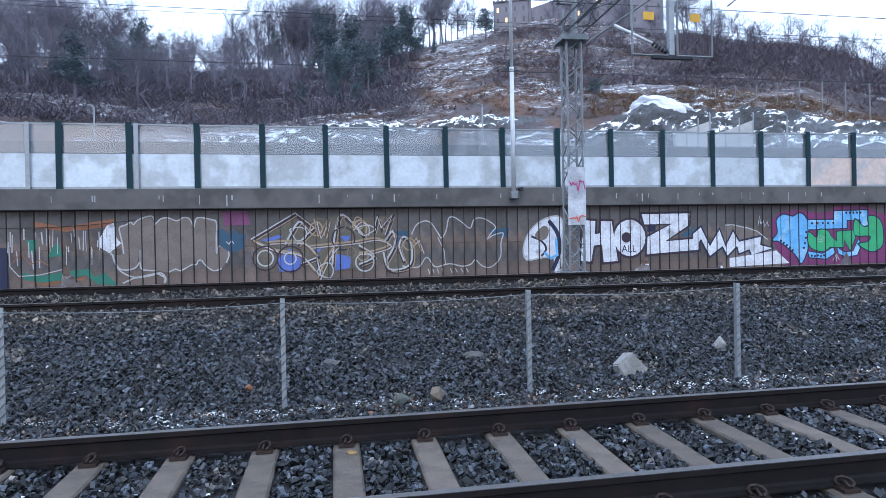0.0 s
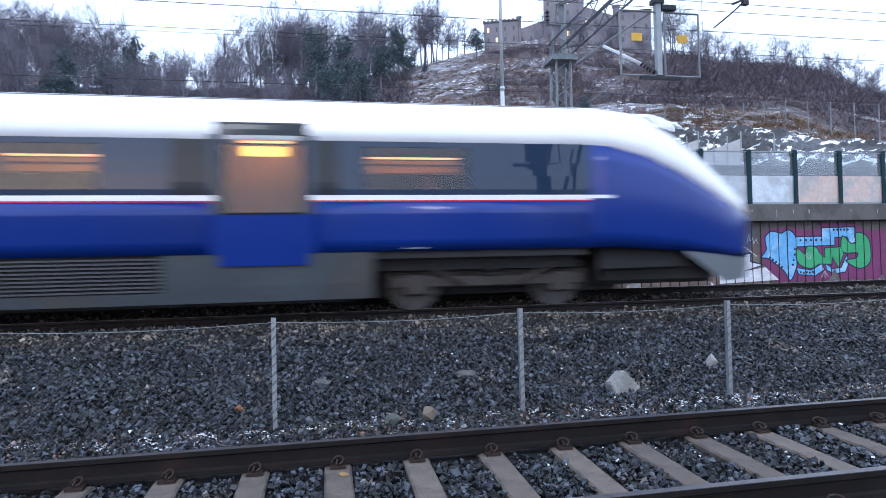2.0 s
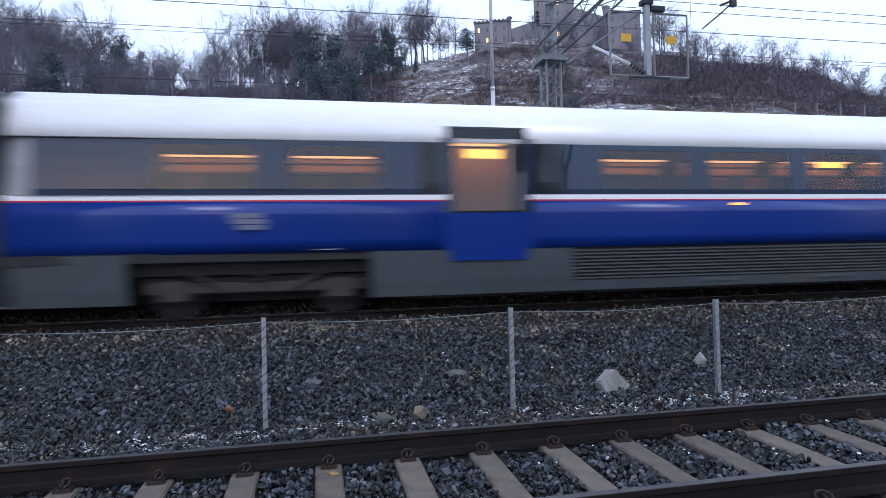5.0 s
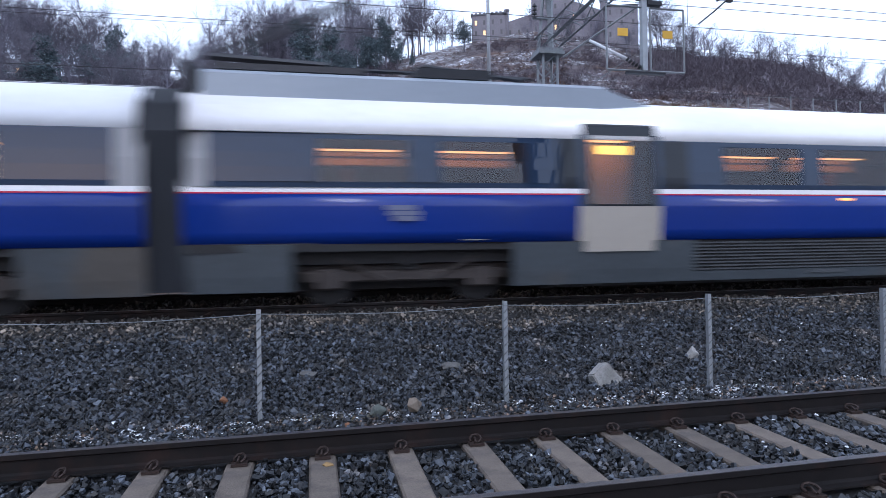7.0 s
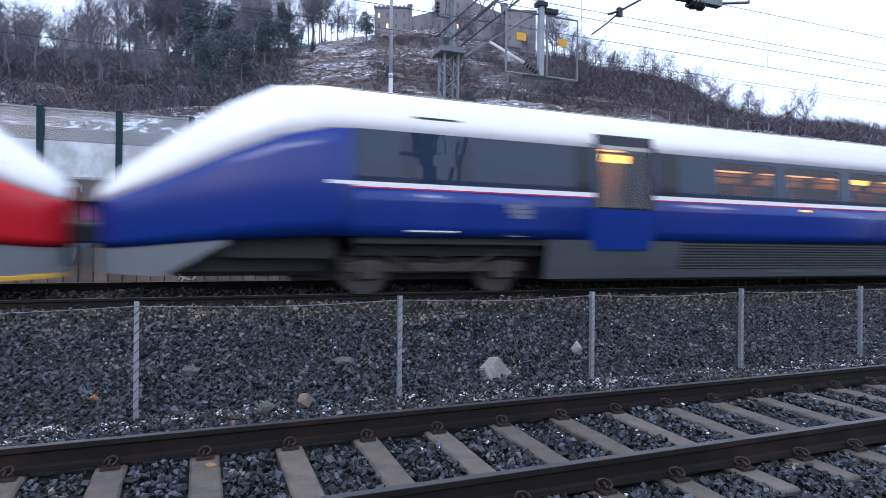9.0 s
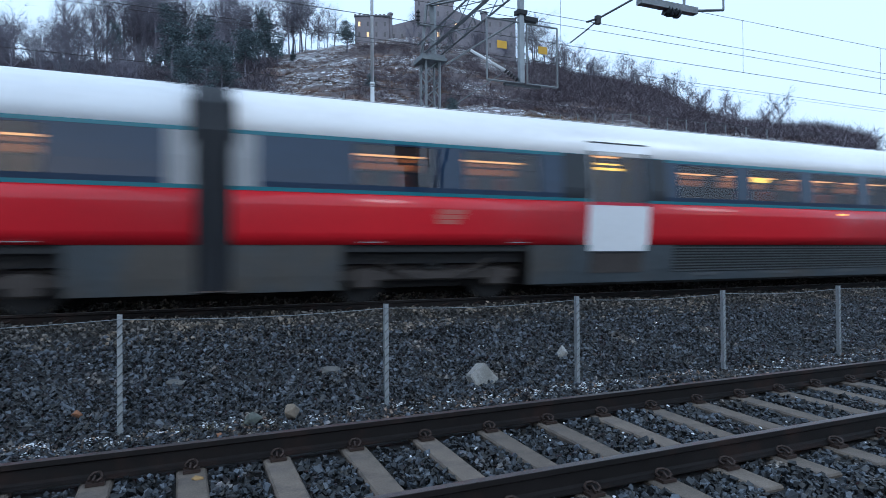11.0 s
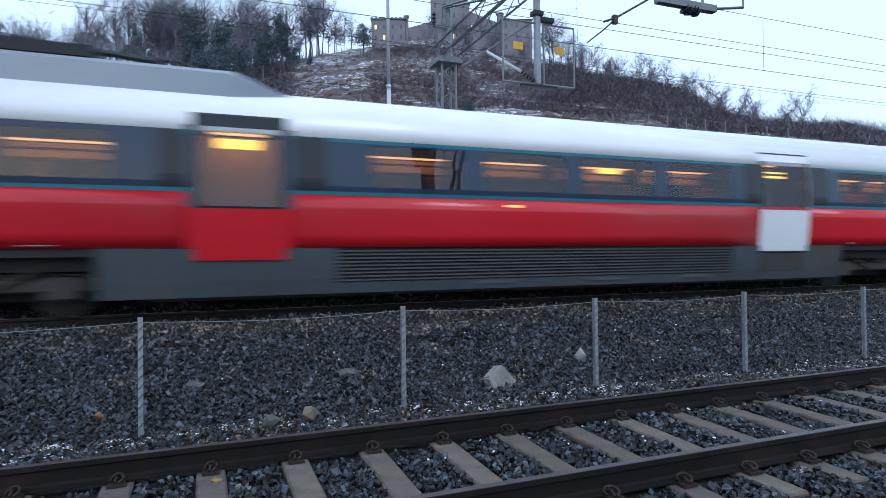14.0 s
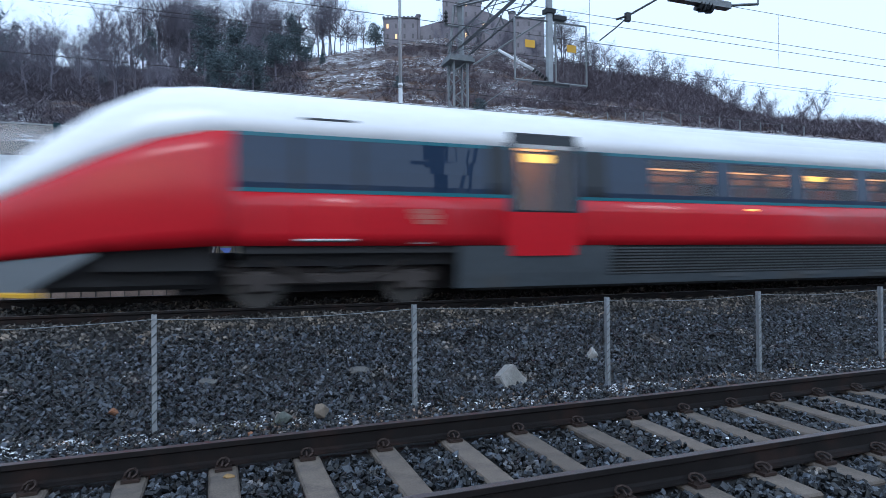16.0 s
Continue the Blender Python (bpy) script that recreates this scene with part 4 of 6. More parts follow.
    for s in (-1, 1):
        grille = part("grille", boxed(ga, gb, s * 1.33 - 0.02, s * 1.33 + 0.02, 0.48, 1.035), UNDER, car, "louvred side grille")
        for k in range(9):
            z = 0.505 + 0.058 * k
            part("slat", boxed(ga + 0.02, gb - 0.02, s * 1.375 - 0.022, s * 1.375 + 0.022, z, z + 0.024), SLAT, grille)
        for a, b in ((ga + 0.5, ga + 1.3), (ga + 2.6, ga + 3.5), (ga + 5.0, ga + 5.8)):
            part("step_plate", boxed(a, b, s * 1.37 - 0.01, s * 1.37 + 0.02, 0.40, 0.46), SLAT, car)
        logo = bmesh.new()
        at = {0: 3.75, 3: 20.7}.get(index % 4, 21.9)
        for d0, d1, za in ((-0.26, 0.24, 1.475), (-0.20, 0.28, 1.56), (-0.24, 0.16, 1.39)):
            box(logo, at + d0, at + d1, s * 1.426 - 0.004, s * 1.426 + 0.004, za, za + 0.075)
        part("emblem", logo, EMBLEM_PALE if blue else EMBLEM_TAN, car, "plain faded emblem bars")
        for a in (2.2, 4.9, 20.6):
            part("jacking_mark", boxed(a, a + 0.35, s * 1.424 - 0.003, s * 1.424 + 0.003, 1.075, 1.09), PALE_PANEL, car)
        part("marker_lamp", boxed(13.6, 13.85, s * 1.426 - 0.006, s * 1.426 + 0.008, 1.72, 1.76), ORANGE_GLOW, car)
    part("underframe", boxed(0.3, last - 0.1, -1.15, 1.15, 0.70, 0.90), UNDER, car)
    part("belly_pan", boxed(0.3, last + (0.9 if end else -0.1), -0.62, 0.62, 0.30, 0.75), UNDER, car)
    part("bogie_screen", boxed(1.1, 6.0, -0.64, 0.64, 0.22, 0.72), UNDER, car)
    part("bogie_screen", boxed(19.5, last + (0.9 if end else -0.3), -0.64, 0.64, 0.22, 0.72), UNDER, car)
    part("underfloor_box", boxed(5.8, db1 + 0.6, -1.20, 1.20, 0.24, 0.80), UNDER, car)
    car_bogie(car, 3.6)
    car_bogie(car, 22.05 if end else 21.8)
    if end:
        ns = [last] + NOSE_E[1:]
        strip("nose_panel", car, body, ns, nose_foot, lambda e: float(np.interp(e, NOSE_E, NOSE_LOW)), 0.0, nz=6, label=tone + " nose flank")
        strip("chin", car, CHIN, [25.5, 25.8, 26.1, 26.4, 26.8, 27.1, 27.27], lambda e: float(np.interp(e, [25.5, 26.4], [0.90, 0.36])), lambda e: nose_foot(e) - 0.004, -0.01, nz=3, label="grey chin fairing")
        for nm, paint_of, zs in (("nose_tip", body, (0.72, 1.04, 1.25, 1.40, 1.60)), ("chin_tip", CHIN, (0.36, 0.45, 0.54, 0.63, 0.715))):
            rows = [[(27.3, y * half_width(27.3, z), z) for y in (-1, -0.5, 0, 0.5, 1)] for z in zs]
            bm = bmesh.new()
            vs = [[bm.verts.new(p) for p in r] for r in rows]
            for i in range(4):
                for j in range(4):
                    bm.faces.new((vs[i][j], vs[i][j + 1], vs[i + 1][j + 1], vs[i + 1][j]))
            part(nm, bm, paint_of, car)
        part("snow_plough", boxed(24.0, 26.3, -0.95, 0.95, 0.34, 0.86, bevel=0.08), UNDER, car)
        strip("nose_underside", car, UNDER, [23.9, 24.4, 25.0, 25.6], 0.66, lambda e: nose_foot(e) - 0.004, -0.16, nz=2)
        if index % 4 == 3:
            for e0, e1, zs, m in ((21.85, 22.65, (2.965, 2.995), BLACK), (21.9, 22.75, (1.10, 1.125), BLACK), (21.9, 22.75, (1.125, 1.145), DOOR_WHITE)):
                strip("cab_door_rail", car, m, [e0, e1], zs[0], zs[1], 0.012, 0.02, nz=1)
            for e in (21.74, 22.72):
                strip("cab_door_jamb", car, body, [e, e + 0.09], 1.06, 1.80, 0.012, nz=4)
                strip("cab_door_seam", car, POCKET, [e, e + 0.09], 1.91, 2.66, 0.006, nz=3)
        if not blue:
            strip("yellow_edge", car, YELLOW, [26.2, 26.6, 27.0, 27.25], 0.30, 0.355, 0.0, nz=1, label="yellow lower lip")
        part("coupler", boxed(27.25, 27.5, -0.16, 0.16, 0.75, 1.05, bevel=0.04), BLACK, car)
    # gangway
    if index % 4:
        bm = bmesh.new()
        rings = []
        for k in range(11):
            w = 0.035 * (k % 2)
            prof = [(1.34 - w, 0.35), (1.36 - w, 2.7), (1.22 - w, 3.12 - w), (0.85, 3.38 - w)]
            rings.append([bm.verts.new((-0.31 + 0.062 * k, y, z)) for y, z in [(-y, z) for y, z in prof] + prof[::-1]])
        for p, q in zip(rings, rings[1:]):
            for i in range(8):
                bm.faces.new((p[i], p[(i + 1) % 8], q[(i + 1) % 8], q[i]))
        bm.faces.new(rings[0])
        bm.faces.new(rings[-1][::-1])
        part("gangway_bellows", bm, BLACK, car, "black rubber gangway bellows")
    if raised:
        bm = bmesh.new()
        prof = [(-1.0, 3.22), (-0.88, 3.63), (-0.72, 3.70), (0.72, 3.70), (0.88, 3.63), (1.0, 3.22)]
        a, b = [[bm.verts.new((e, y, z)) for y, z in prof] for e in (18.3, 24.9)]
        for i in range(5):
            bm.faces.new((a[i], a[i + 1], b[i + 1], b[i]))
        c = [bm.verts.new((17.2, y * 0.9, 3.30)) for y, z in prof]
        for i in range(5):
            bm.faces.new((c[i], c[i + 1], a[i + 1], a[i]))
        bm.faces.new(b)
        part("roof_fairing", bm, ROOFGREY, car, "blue grey raised roof fairing")
        bm = bmesh.new()
        for s in (-1, 1):
            bar(bm, (23.0, s * 0.45, 3.88), (24.9, s * 0.30, 3.98), 0.08)
            bar(bm, (24.9, s * 0.28, 3.98), (22.5, s * 0.20, 5.10), 0.05)
        box(bm, 22.4, 24.8, -0.5, 0.5, 3.76, 3.86)
        part("pantograph_arm", bm, CABLE, car, "raised dark pantograph arm")
        bm = bmesh.new()
        for d in (-0.15, 0.15):
            polytube(bm, [(22.35 + d, -0.85, 5.05), (22.35 + d, -0.55, 5.19), (22.35 + d, 0.55, 5.19), (22.35 + d, 0.85, 5.05)], 0.025, 6)
        part("collector_strip", bm, CABLE, car)
        bm = bmesh.new()
        for e in (19.4, 20.6, 21.8, 22.7):
            tube(bm, (e, -0.4, 3.76), (e, -0.4, 3.98), 0.09, 0.05, 8)
        bar(bm, (19.2, -0.4, 3.98), (22.9, -0.4, 4.0), 0.05)
        bar(bm, (19.4, -0.2, 3.9), (21.4, 0.1, 4.02), 0.06)
        box(bm, 20.2, 21.6, -0.1, 0.5, 3.76, 3.92)
        part("roof_gear", bm, BLACK, car, "black insulators and busbars")
        bm = boxed(24.95, 25.15, -0.95, 0.95, 3.2, 3.8, bevel=0.05)
        part("fairing_end", bm, BLACK, car)
    return car


def build_train():
    cars = []
    spread = [0.0, 0.0, -25.4, -50.8]
    for n, (body, blue) in enumerate(((BLUE_PAINT, True), (RED_PAINT, False))):
        for k in range(4):
            car = rail_car(body, blue, k in (0, 3), k == 2, (DOOR_TAN if blue and k == 2 else body), 4 * n + k)
            cars.append((car, -105.8 * n + spread[k], 0.0 if k == 0 else 180.0))
    return cars


TRAIN = build_train()
# times and the place of the first joint along the track
RUN = [(0.0, -46.7), (1.5, -26.45), (2.0, -19.38), (2.5, -12.75), (3.0, -5.82), (4.0, 7.8), (4.5, 14.32), (6.8, 45.9), (7.0, 48.72), (7.5, 55.45), (8.0, 62.6), (8.7, 72.4), (10.8, 103.4), (11.5, 113.4), (12.0, 120.85), (12.5, 127.9), (13.0, 135.5), (14.5, 157.4), (15.0, 165.2), (15.5, 172.65), (16.0, 180.55)]


def roll_rows(e):
    """Wheel turns: the set rolls without slipping on a tread of 0.43 m."""
    ts, xs = [r[0] for r in RUN], [r[1] for r in RUN]
    n = 420
    return [(16.0 * k / n, pose(e, 0, 0.43, 0, math.degrees((float(np.interp(16.0 * k / n, ts, xs)) + 46.7) / 0.43) % 360.0, 0)) for k in range(n + 1)]


def motions():
    for car, back, turn in TRAIN:
        walk(car, [(t, pose(x + back, FAR_Y, FAR_Z, CANT) @ pose(0, 0, 0, 0, 0, turn)) for t, x in RUN])
    rolled = {}
    for ws in [o for o in bpy.data.objects if o.name.split(".")[0] == "wheelset"]:
        car = ws.parent.parent
        key = (round(ws.location.x, 2), car.rotation_quaternion.z > 0.5)
        if key not in rolled:
            rows = roll_rows(ws.location.x)
            if key[1]:
                rows = [(t, m.inverted().to_3x3().to_4x4()) for t, m in rows]
                rows = [(t, Matrix.Translation((key[0], 0, 0.43)) @ m) for t, m in rows]
            walk(ws, rows)
            rolled[key] = ws.animation_data
        else:
            ws.rotation_mode = "QUATERNION"
            keys = ws.animation_data_create()
            keys.action = rolled[key].action
            keys.action_slot = rolled[key].action_slot


# ---- graffiti on the wall ----
def sprayed(name, color):
    return mat(name, color, 0.65, vary=0.25, size=2.2, fine=26, bump=0.15)


G_WHITE = mat("chalky_white_spray", (0.60, 0.61, 0.66), 0.7, vary=0.3, size=2.5, fine=20, bump=0.1, second=(0.26, 0.25, 0.27), amount=0.36)
G_DARK = sprayed("dark_purple_spray", (0.030, 0.016, 0.032))
G_BLUE = mat("sky_blue_spray", (0.14, 0.38, 0.68), 0.65, vary=0.3, size=3, fine=24, second=(0.30, 0.50, 0.70), amount=0.42)
G_GREEN = sprayed("leaf_green_spray", (0.05, 0.34, 0.14))
G_MAGENTA = sprayed("magenta_spray", (0.16, 0.03, 0.11))
G_LINE = sprayed("white_line_spray", (0.40, 0.40, 0.41))
G_TAN = sprayed("cream_line_spray", (0.30, 0.235, 0.155))
G_NAVY = sprayed("navy_spray", (0.012, 0.016, 0.05))
G_TEAL = sprayed("dull_blue_spray", (0.030, 0.075, 0.13))
G_JADE = sprayed("jade_spray", (0.03, 0.16, 0.11))
G_ORANGE = sprayed("faded_orange_spray", (0.23, 0.095, 0.045))
G_VIOLET = sprayed("blue_violet_spray", (0.09, 0.14, 0.42))
G_FADE = sprayed("faded_grey_fill", (0.16, 0.13, 0.115))
G_RUST = sprayed("rust_brown_spray", (0.12, 0.062, 0.042))
G_PINK = sprayed("faded_pink_spray", (0.16, 0.045, 0.12))


def flowing(pts, closed=False, n=4):
    """The same stroke drawn with a loose hand: a curve through all its points."""
    ps = [Vector((p[0], p[1])) for p in pts]
    out = []
    m = len(ps)
    for i in range(m if closed else m - 1):
        a = ps[i - 1] if i or closed else ps[0]
        b, c = ps[i], ps[(i + 1) % m]
        d = ps[(i + 2) % m] if closed or i + 2 < m else c
        for k in range(n):
            t = k / n
            q = 0.5 * (2 * b + (c - a) * t + (2 * a - 5 * b + 4 * c - d) * t * t + (3 * b - a - 3 * c + d) * t ** 3)
            out.append((q.x, q.y))
    if not closed:
        out.append(tuple(ps[-1]))
    return out


class Piece:
    """One sprayed piece: flat paint on the panels, laid in layers a few millimetres apart."""

    def __init__(self, label, x0, z0, sx, sz):
        self.ob = thing("graffiti", None, label, "graffiti", "graffiti on the wall")
        self.k, self.count = (x0, z0, sx, sz), 0

    def at(self, p, y):
        x0, z0, sx, sz = self.k
        return (x0 + p[0] * sx, y, z0 - p[1] * sz)

    def fill(self, name, material, pts, layer):
        self.count += 1
        bm = bmesh.new()
        bm.faces.new([bm.verts.new(self.at(p, 19.971 - 0.0022 * layer - 0.00005 * self.count)) for p in pts])
        bm.normal_update()
        bmesh.ops.triangulate(bm, faces=bm.faces, ngon_method="EAR_CLIP")
        part(name, bm, material, self.ob)

    def line(self, name, material, pts, width, layer, closed=False):
        """A sprayed stroke: one ribbon with mitred bends."""
        self.count += 1
        bm = bmesh.new()
        y = 19.971 - 0.0022 * layer - 0.00005 * self.count
        ps = [Vector(self.at(p, y)) for p in pts]
        n, left, right = len(ps), [], []
        for i, p in enumerate(ps):
            before = ps[i - 1] if i or closed else None
            after = ps[(i + 1) % n] if i < n - 1 or closed else None
            d0 = (p - before).normalized() if before else (after - p).normalized()
            d1 = (after - p).normalized() if after else d0
            t = d0 + d1
            t = t.normalized() if t.length > 0.2 else d0
            grow = min(1.8, 1.0 / max(0.4, t.dot(d0)))
            s = Vector((-t.z, 0, t.x)) * width * 0.5 * grow
            left.append(bm.verts.new(p + s))
            right.append(bm.verts.new(p - s))
        for i in range(n if closed else n - 1):
            j = (i + 1) % n
            bm.faces.new((left[i], left[j], right[j], right[i]))
        part(name, bm, material, self.ob)

    def blob(self, cx, cy, rx, ry, n=18, wob=0.0, seed=1):
        g = random.Random(seed)
        return [(cx + rx * (1 + wob * g.uniform(-1, 1)) * math.cos(2 * math.pi * i / n), cy + ry * (1 + wob * g.uniform(-1, 1)) * math.sin(2 * math.pi * i / n)) for i in range(n)]


def build_graffiti():
    p = Piece("large white block letters outlined in dark purple", 5.90, 2.595, 0.00707, 0.00653)
    leaf = [(60, 210), (90, 130), (150, 70), (230, 45), (262, 80), (255, 180), (250, 330), (210, 330), (215, 270), (160, 262), (75, 272)]
    leaf = flowing(leaf, True, 3)
    p.fill("letter", G_WHITE, leaf, 0)
    p.line("outline", G_LINE, leaf, 0.05, 1, True)
    p.line("shade_line", G_DARK, flowing([(100, 150), (150, 175), (175, 215), (150, 255)]), 0.07, 1)
    p.fill("shade_patch", G_FADE, flowing([(120, 140), (165, 95), (190, 120), (175, 165), (140, 170)], True, 3), 1)
    p.line("shade_line", G_NAVY, flowing([(190, 70), (235, 140), (240, 240), (205, 330)]), 0.14, 1)
    p.line("shade_line", G_BLUE, [(225, 160), (230, 250), (195, 268), (165, 235)], 0.09, 2)
    h = [(370, 70), (430, 75), (425, 145), (455, 140), (460, 75), (515, 78), (545, 290), (470, 295), (462, 200), (420, 205), (405, 290), (350, 285)]
    p.line("outline", G_DARK, h, 0.16, 0, True)
    p.fill("letter", G_WHITE, h, 1)
    o = p.blob(610, 168, 84, 98)
    p.line("outline", G_DARK, o, 0.16, 0, True)
    p.fill("letter", G_WHITE, o, 1)
    p.fill("letter_hole", G_DARK, p.blob(592, 165, 26, 28), 2)
    z = [(675, 42), (935, 40), (930, 105), (800, 190), (960, 180), (985, 135), (985, 240), (700, 258), (705, 165), (840, 95), (690, 97)]
    p.line("outline", G_DARK, z, 0.16, 0, True)
    p.fill("letter", G_WHITE, z, 1)
    p.fill("letter_hole", G_NAVY, [(705, 105), (750, 105), (748, 135), (705, 138)], 2)
    p.fill("letter_hole", G_TEAL, [(880, 160), (960, 110), (945, 160), (890, 170)], 2)
    txt = bpy.data.curves.new("lettering", "FONT")
    txt.body, txt.size = "ALL", 0.34
    t = new("lettering", txt)
    t.data.materials.append(G_NAVY)
    t.parent = p.ob
    t.matrix_basis = pose(*p.at((565, 243), 19.9625), 90, 0, 0)
    q = Piece("jagged white arrow shapes on grey fill with navy outlines", 12.64, 3.054, 0.00777, 0.00683)
    zig = [(0, 215), (40, 180), (85, 280), (135, 195), (165, 285), (205, 205), (235, 260), (350, 235), (345, 280), (410, 297), (300, 330), (290, 300), (235, 320), (225, 280), (175, 330), (150, 280), (85, 330), (40, 240), (0, 300)]
    q.fill("grey_fill", G_FADE, [(165, 165), (290, 190), (390, 250), (400, 300), (505, 385), (180, 390), (190, 300), (160, 250)], 0)
    q.line("outline", G_NAVY, zig, 0.13, 1, True)
    q.fill("letter", G_WHITE, zig, 2)
    q.fill("letter", G_WHITE, [(185, 345), (300, 330), (430, 310), (500, 380), (185, 392)], 1)
    q.line("outline", G_LINE, [(165, 170), (200, 168), (285, 188), (330, 205), (385, 250)], 0.04, 2)
    q.line("tag", G_LINE, [(335, 175), (345, 125), (350, 165), (365, 150), (370, 180), (385, 155), (390, 180)], 0.03, 1)
    r = Piece("sky blue and green bubble letters on a magenta cloud", 12.64, 3.054, 0.00777, 0.00683)
    r.fill("cloud", G_MAGENTA, [(405, 150), (450, 105), (560, 90), (640, 110), (720, 105), (760, 75), (930, 80), (1010, 120), (1110, 110), (1110, 390), (480, 392), (430, 300), (400, 240)], 0)
    heart = [(412, 255), (440, 215), (435, 150), (470, 118), (520, 130), (560, 112), (595, 145), (605, 220), (600, 290), (590, 330), (562, 382), (530, 330), (450, 262)]
    heart = flowing(heart, True, 3)
    r.line("outline", G_NAVY, heart, 0.10, 1, True)
    r.fill("letter", G_BLUE, heart, 2)
    bar_top = [(600, 150), (745, 150), (748, 103), (930, 100), (935, 180), (905, 190), (890, 150), (815, 152), (815, 195), (600, 200)]
    r.line("outline", G_NAVY, bar_top, 0.09, 1, True)
    r.fill("letter", G_BLUE, bar_top, 2)
    under = [(600, 320), (680, 335), (740, 300), (750, 330), (700, 362), (610, 352)]
    r.line("outline", G_NAVY, under, 0.08, 1, True)
    r.fill("letter", G_BLUE, under, 2)
    hook = [(760, 300), (800, 330), (850, 325), (880, 260), (895, 290), (870, 345), (810, 355), (770, 335)]
    r.line("outline", G_NAVY, hook, 0.08, 1, True)
    r.fill("letter", G_BLUE, hook, 2)
    eye = [(605, 215), (650, 250), (660, 205), (715, 215), (725, 285), (690, 318), (640, 312), (605, 280)]
    eye = flowing(eye, True, 3)
    r.line("outline", G_NAVY, eye, 0.08, 3, True)
    r.fill("letter", G_GREEN, eye, 4)
    n2 = [(690, 210), (760, 270), (760, 215), (850, 210), (862, 250), (832, 318), (800, 260), (795, 300), (720, 298)]
    r.line("outline", G_NAVY, n2, 0.08, 3, True)
    r.fill("letter", G_GREEN, n2, 4)
    five = [(862, 150), (905, 190), (940, 185), (935, 135), (985, 140), (1015, 190), (1015, 290), (970, 325), (930, 320), (880, 285), (935, 275), (945, 240), (860, 235)]
    five = flowing(five, True, 3)
    r.line("outline", G_NAVY, five, 0.09, 3, True)
    r.fill("letter", G_GREEN, five, 4)
    for x, y in [(625 + 29 * i, 167) for i in range(5)] + [(813 + 20 * i, 112) for i in range(5)] + [(455, 258), (470, 270), (487, 283), (503, 297), (518, 311)] + [(620 + 17 * i, 343 + (i % 2) * 3) for i in range(5)] + [(592, 215), (590, 245), (583, 275), (578, 300)]:
        r.fill("dot", G_NAVY, r.blob(x, y, 6, 7, 8), 3)
    for k in range(5):
        a = math.pi * (0.15 + 0.17 * k)
        r.line("ray", G_LINE, [(667 + 12 * math.cos(a), 258 - 14 * math.sin(a)), (667 + 26 * math.cos(a), 258 - 28 * math.sin(a))], 0.02, 5)
    r.line("ray", G_LINE, r.blob(667, 262, 12, 8, 10), 0.02, 5, True)
    r.line("tag", G_LINE, [(735, 372), (755, 340), (775, 372), (755, 352), (755, 378)], 0.03, 2)
    # outline throw-ups and faded pieces towards the other end
    a = Piece("white outline throw-up with pale faded fill", -9.64, 2.72, 0.00517, 0.00577)
    body = [(645, 242), (627, 110), (695, 80), (735, 65), (795, 50), (825, 90), (855, 65), (895, 58), (945, 75), (980, 58), (1015, 65), (1040, 105), (1060, 60), (1145, 72), (1170, 88), (1167, 250), (1178, 214), (1226, 216), (1236, 268), (1195, 335), (1145, 345), (1100, 315), (1060, 290), (1025, 310), (960, 342), (895, 348), (825, 338), (738, 325), (737, 232), (715, 315), (675, 330), (625, 325), (587, 250)]
    a.fill("faded_fill", G_FADE, flowing(body, True, 3), 0)
    a.line("outline", G_LINE, flowing([(648, 245), (640, 180), (627, 110), (660, 95), (692, 80), (705, 92), (735, 66), (798, 48), (818, 60), (826, 90), (855, 65), (895, 58), (945, 75), (985, 58), (1018, 66), (1042, 105), (1062, 60), (1148, 72), (1171, 90), (1168, 170), (1167, 252), (1180, 216), (1226, 215), (1238, 265), (1222, 305)]), 0.042, 1)
    a.line("outline", G_LINE, flowing([(1196, 335), (1148, 346), (1102, 315), (1082, 290), (1062, 290), (1052, 310), (1026, 311), (988, 330), (958, 342), (932, 332), (896, 348)]), 0.04, 1)
    a.line("outline", G_LINE, flowing([(587, 245), (598, 285), (628, 325), (676, 330), (716, 315), (738, 275), (737, 230), (738, 310), (756, 332), (826, 338)]), 0.042, 1)
    a.line("outline", G_LINE, flowing([(596, 280), (618, 325), (660, 355), (720, 372), (800, 362), (850, 350), (878, 380), (872, 405)]), 0.045, 1)
    b = Piece("ragged white, jade and orange faded piece", -9.64, 2.72, 0.00517, 0.00577)
    b.fill("jade_patch", G_JADE, [(130, 165), (190, 165), (175, 240), (150, 230)], 0)
    b.fill("jade_patch", G_JADE, [(235, 255), (295, 170), (320, 250)], 0)
    b.fill("jade_patch", G_JADE, [(95, 330), (220, 350), (330, 330), (460, 320), (490, 365), (540, 340), (620, 410), (500, 400), (440, 350), (340, 372), (220, 385), (120, 370)], 0)
    b.fill("orange_patch", G_ORANGE, [(170, 70), (330, 100), (600, 60), (590, 100), (340, 125), (180, 100)], 0)
    b.fill("orange_patch", G_ORANGE, [(110, 375), (220, 388), (440, 362), (430, 375), (220, 400)], 0)
    b.fill("white_patch", G_WHITE, [(515, 170), (560, 95), (600, 80), (605, 150), (635, 190), (570, 240), (520, 210)], 1)
    g = random.Random(11)
    for k in range(30):
        x = 30 + 19 * k + g.uniform(-8, 8)
        y = g.uniform(100, 220)
        b.line("drip", G_LINE, [(x, y), (x + g.uniform(-6, 6), y + g.uniform(20, 110))], g.uniform(0.012, 0.04), 1)
    b.line("outline", G_LINE, [(40, 175), (45, 300), (90, 350), (200, 345), (320, 320)], 0.03, 1)
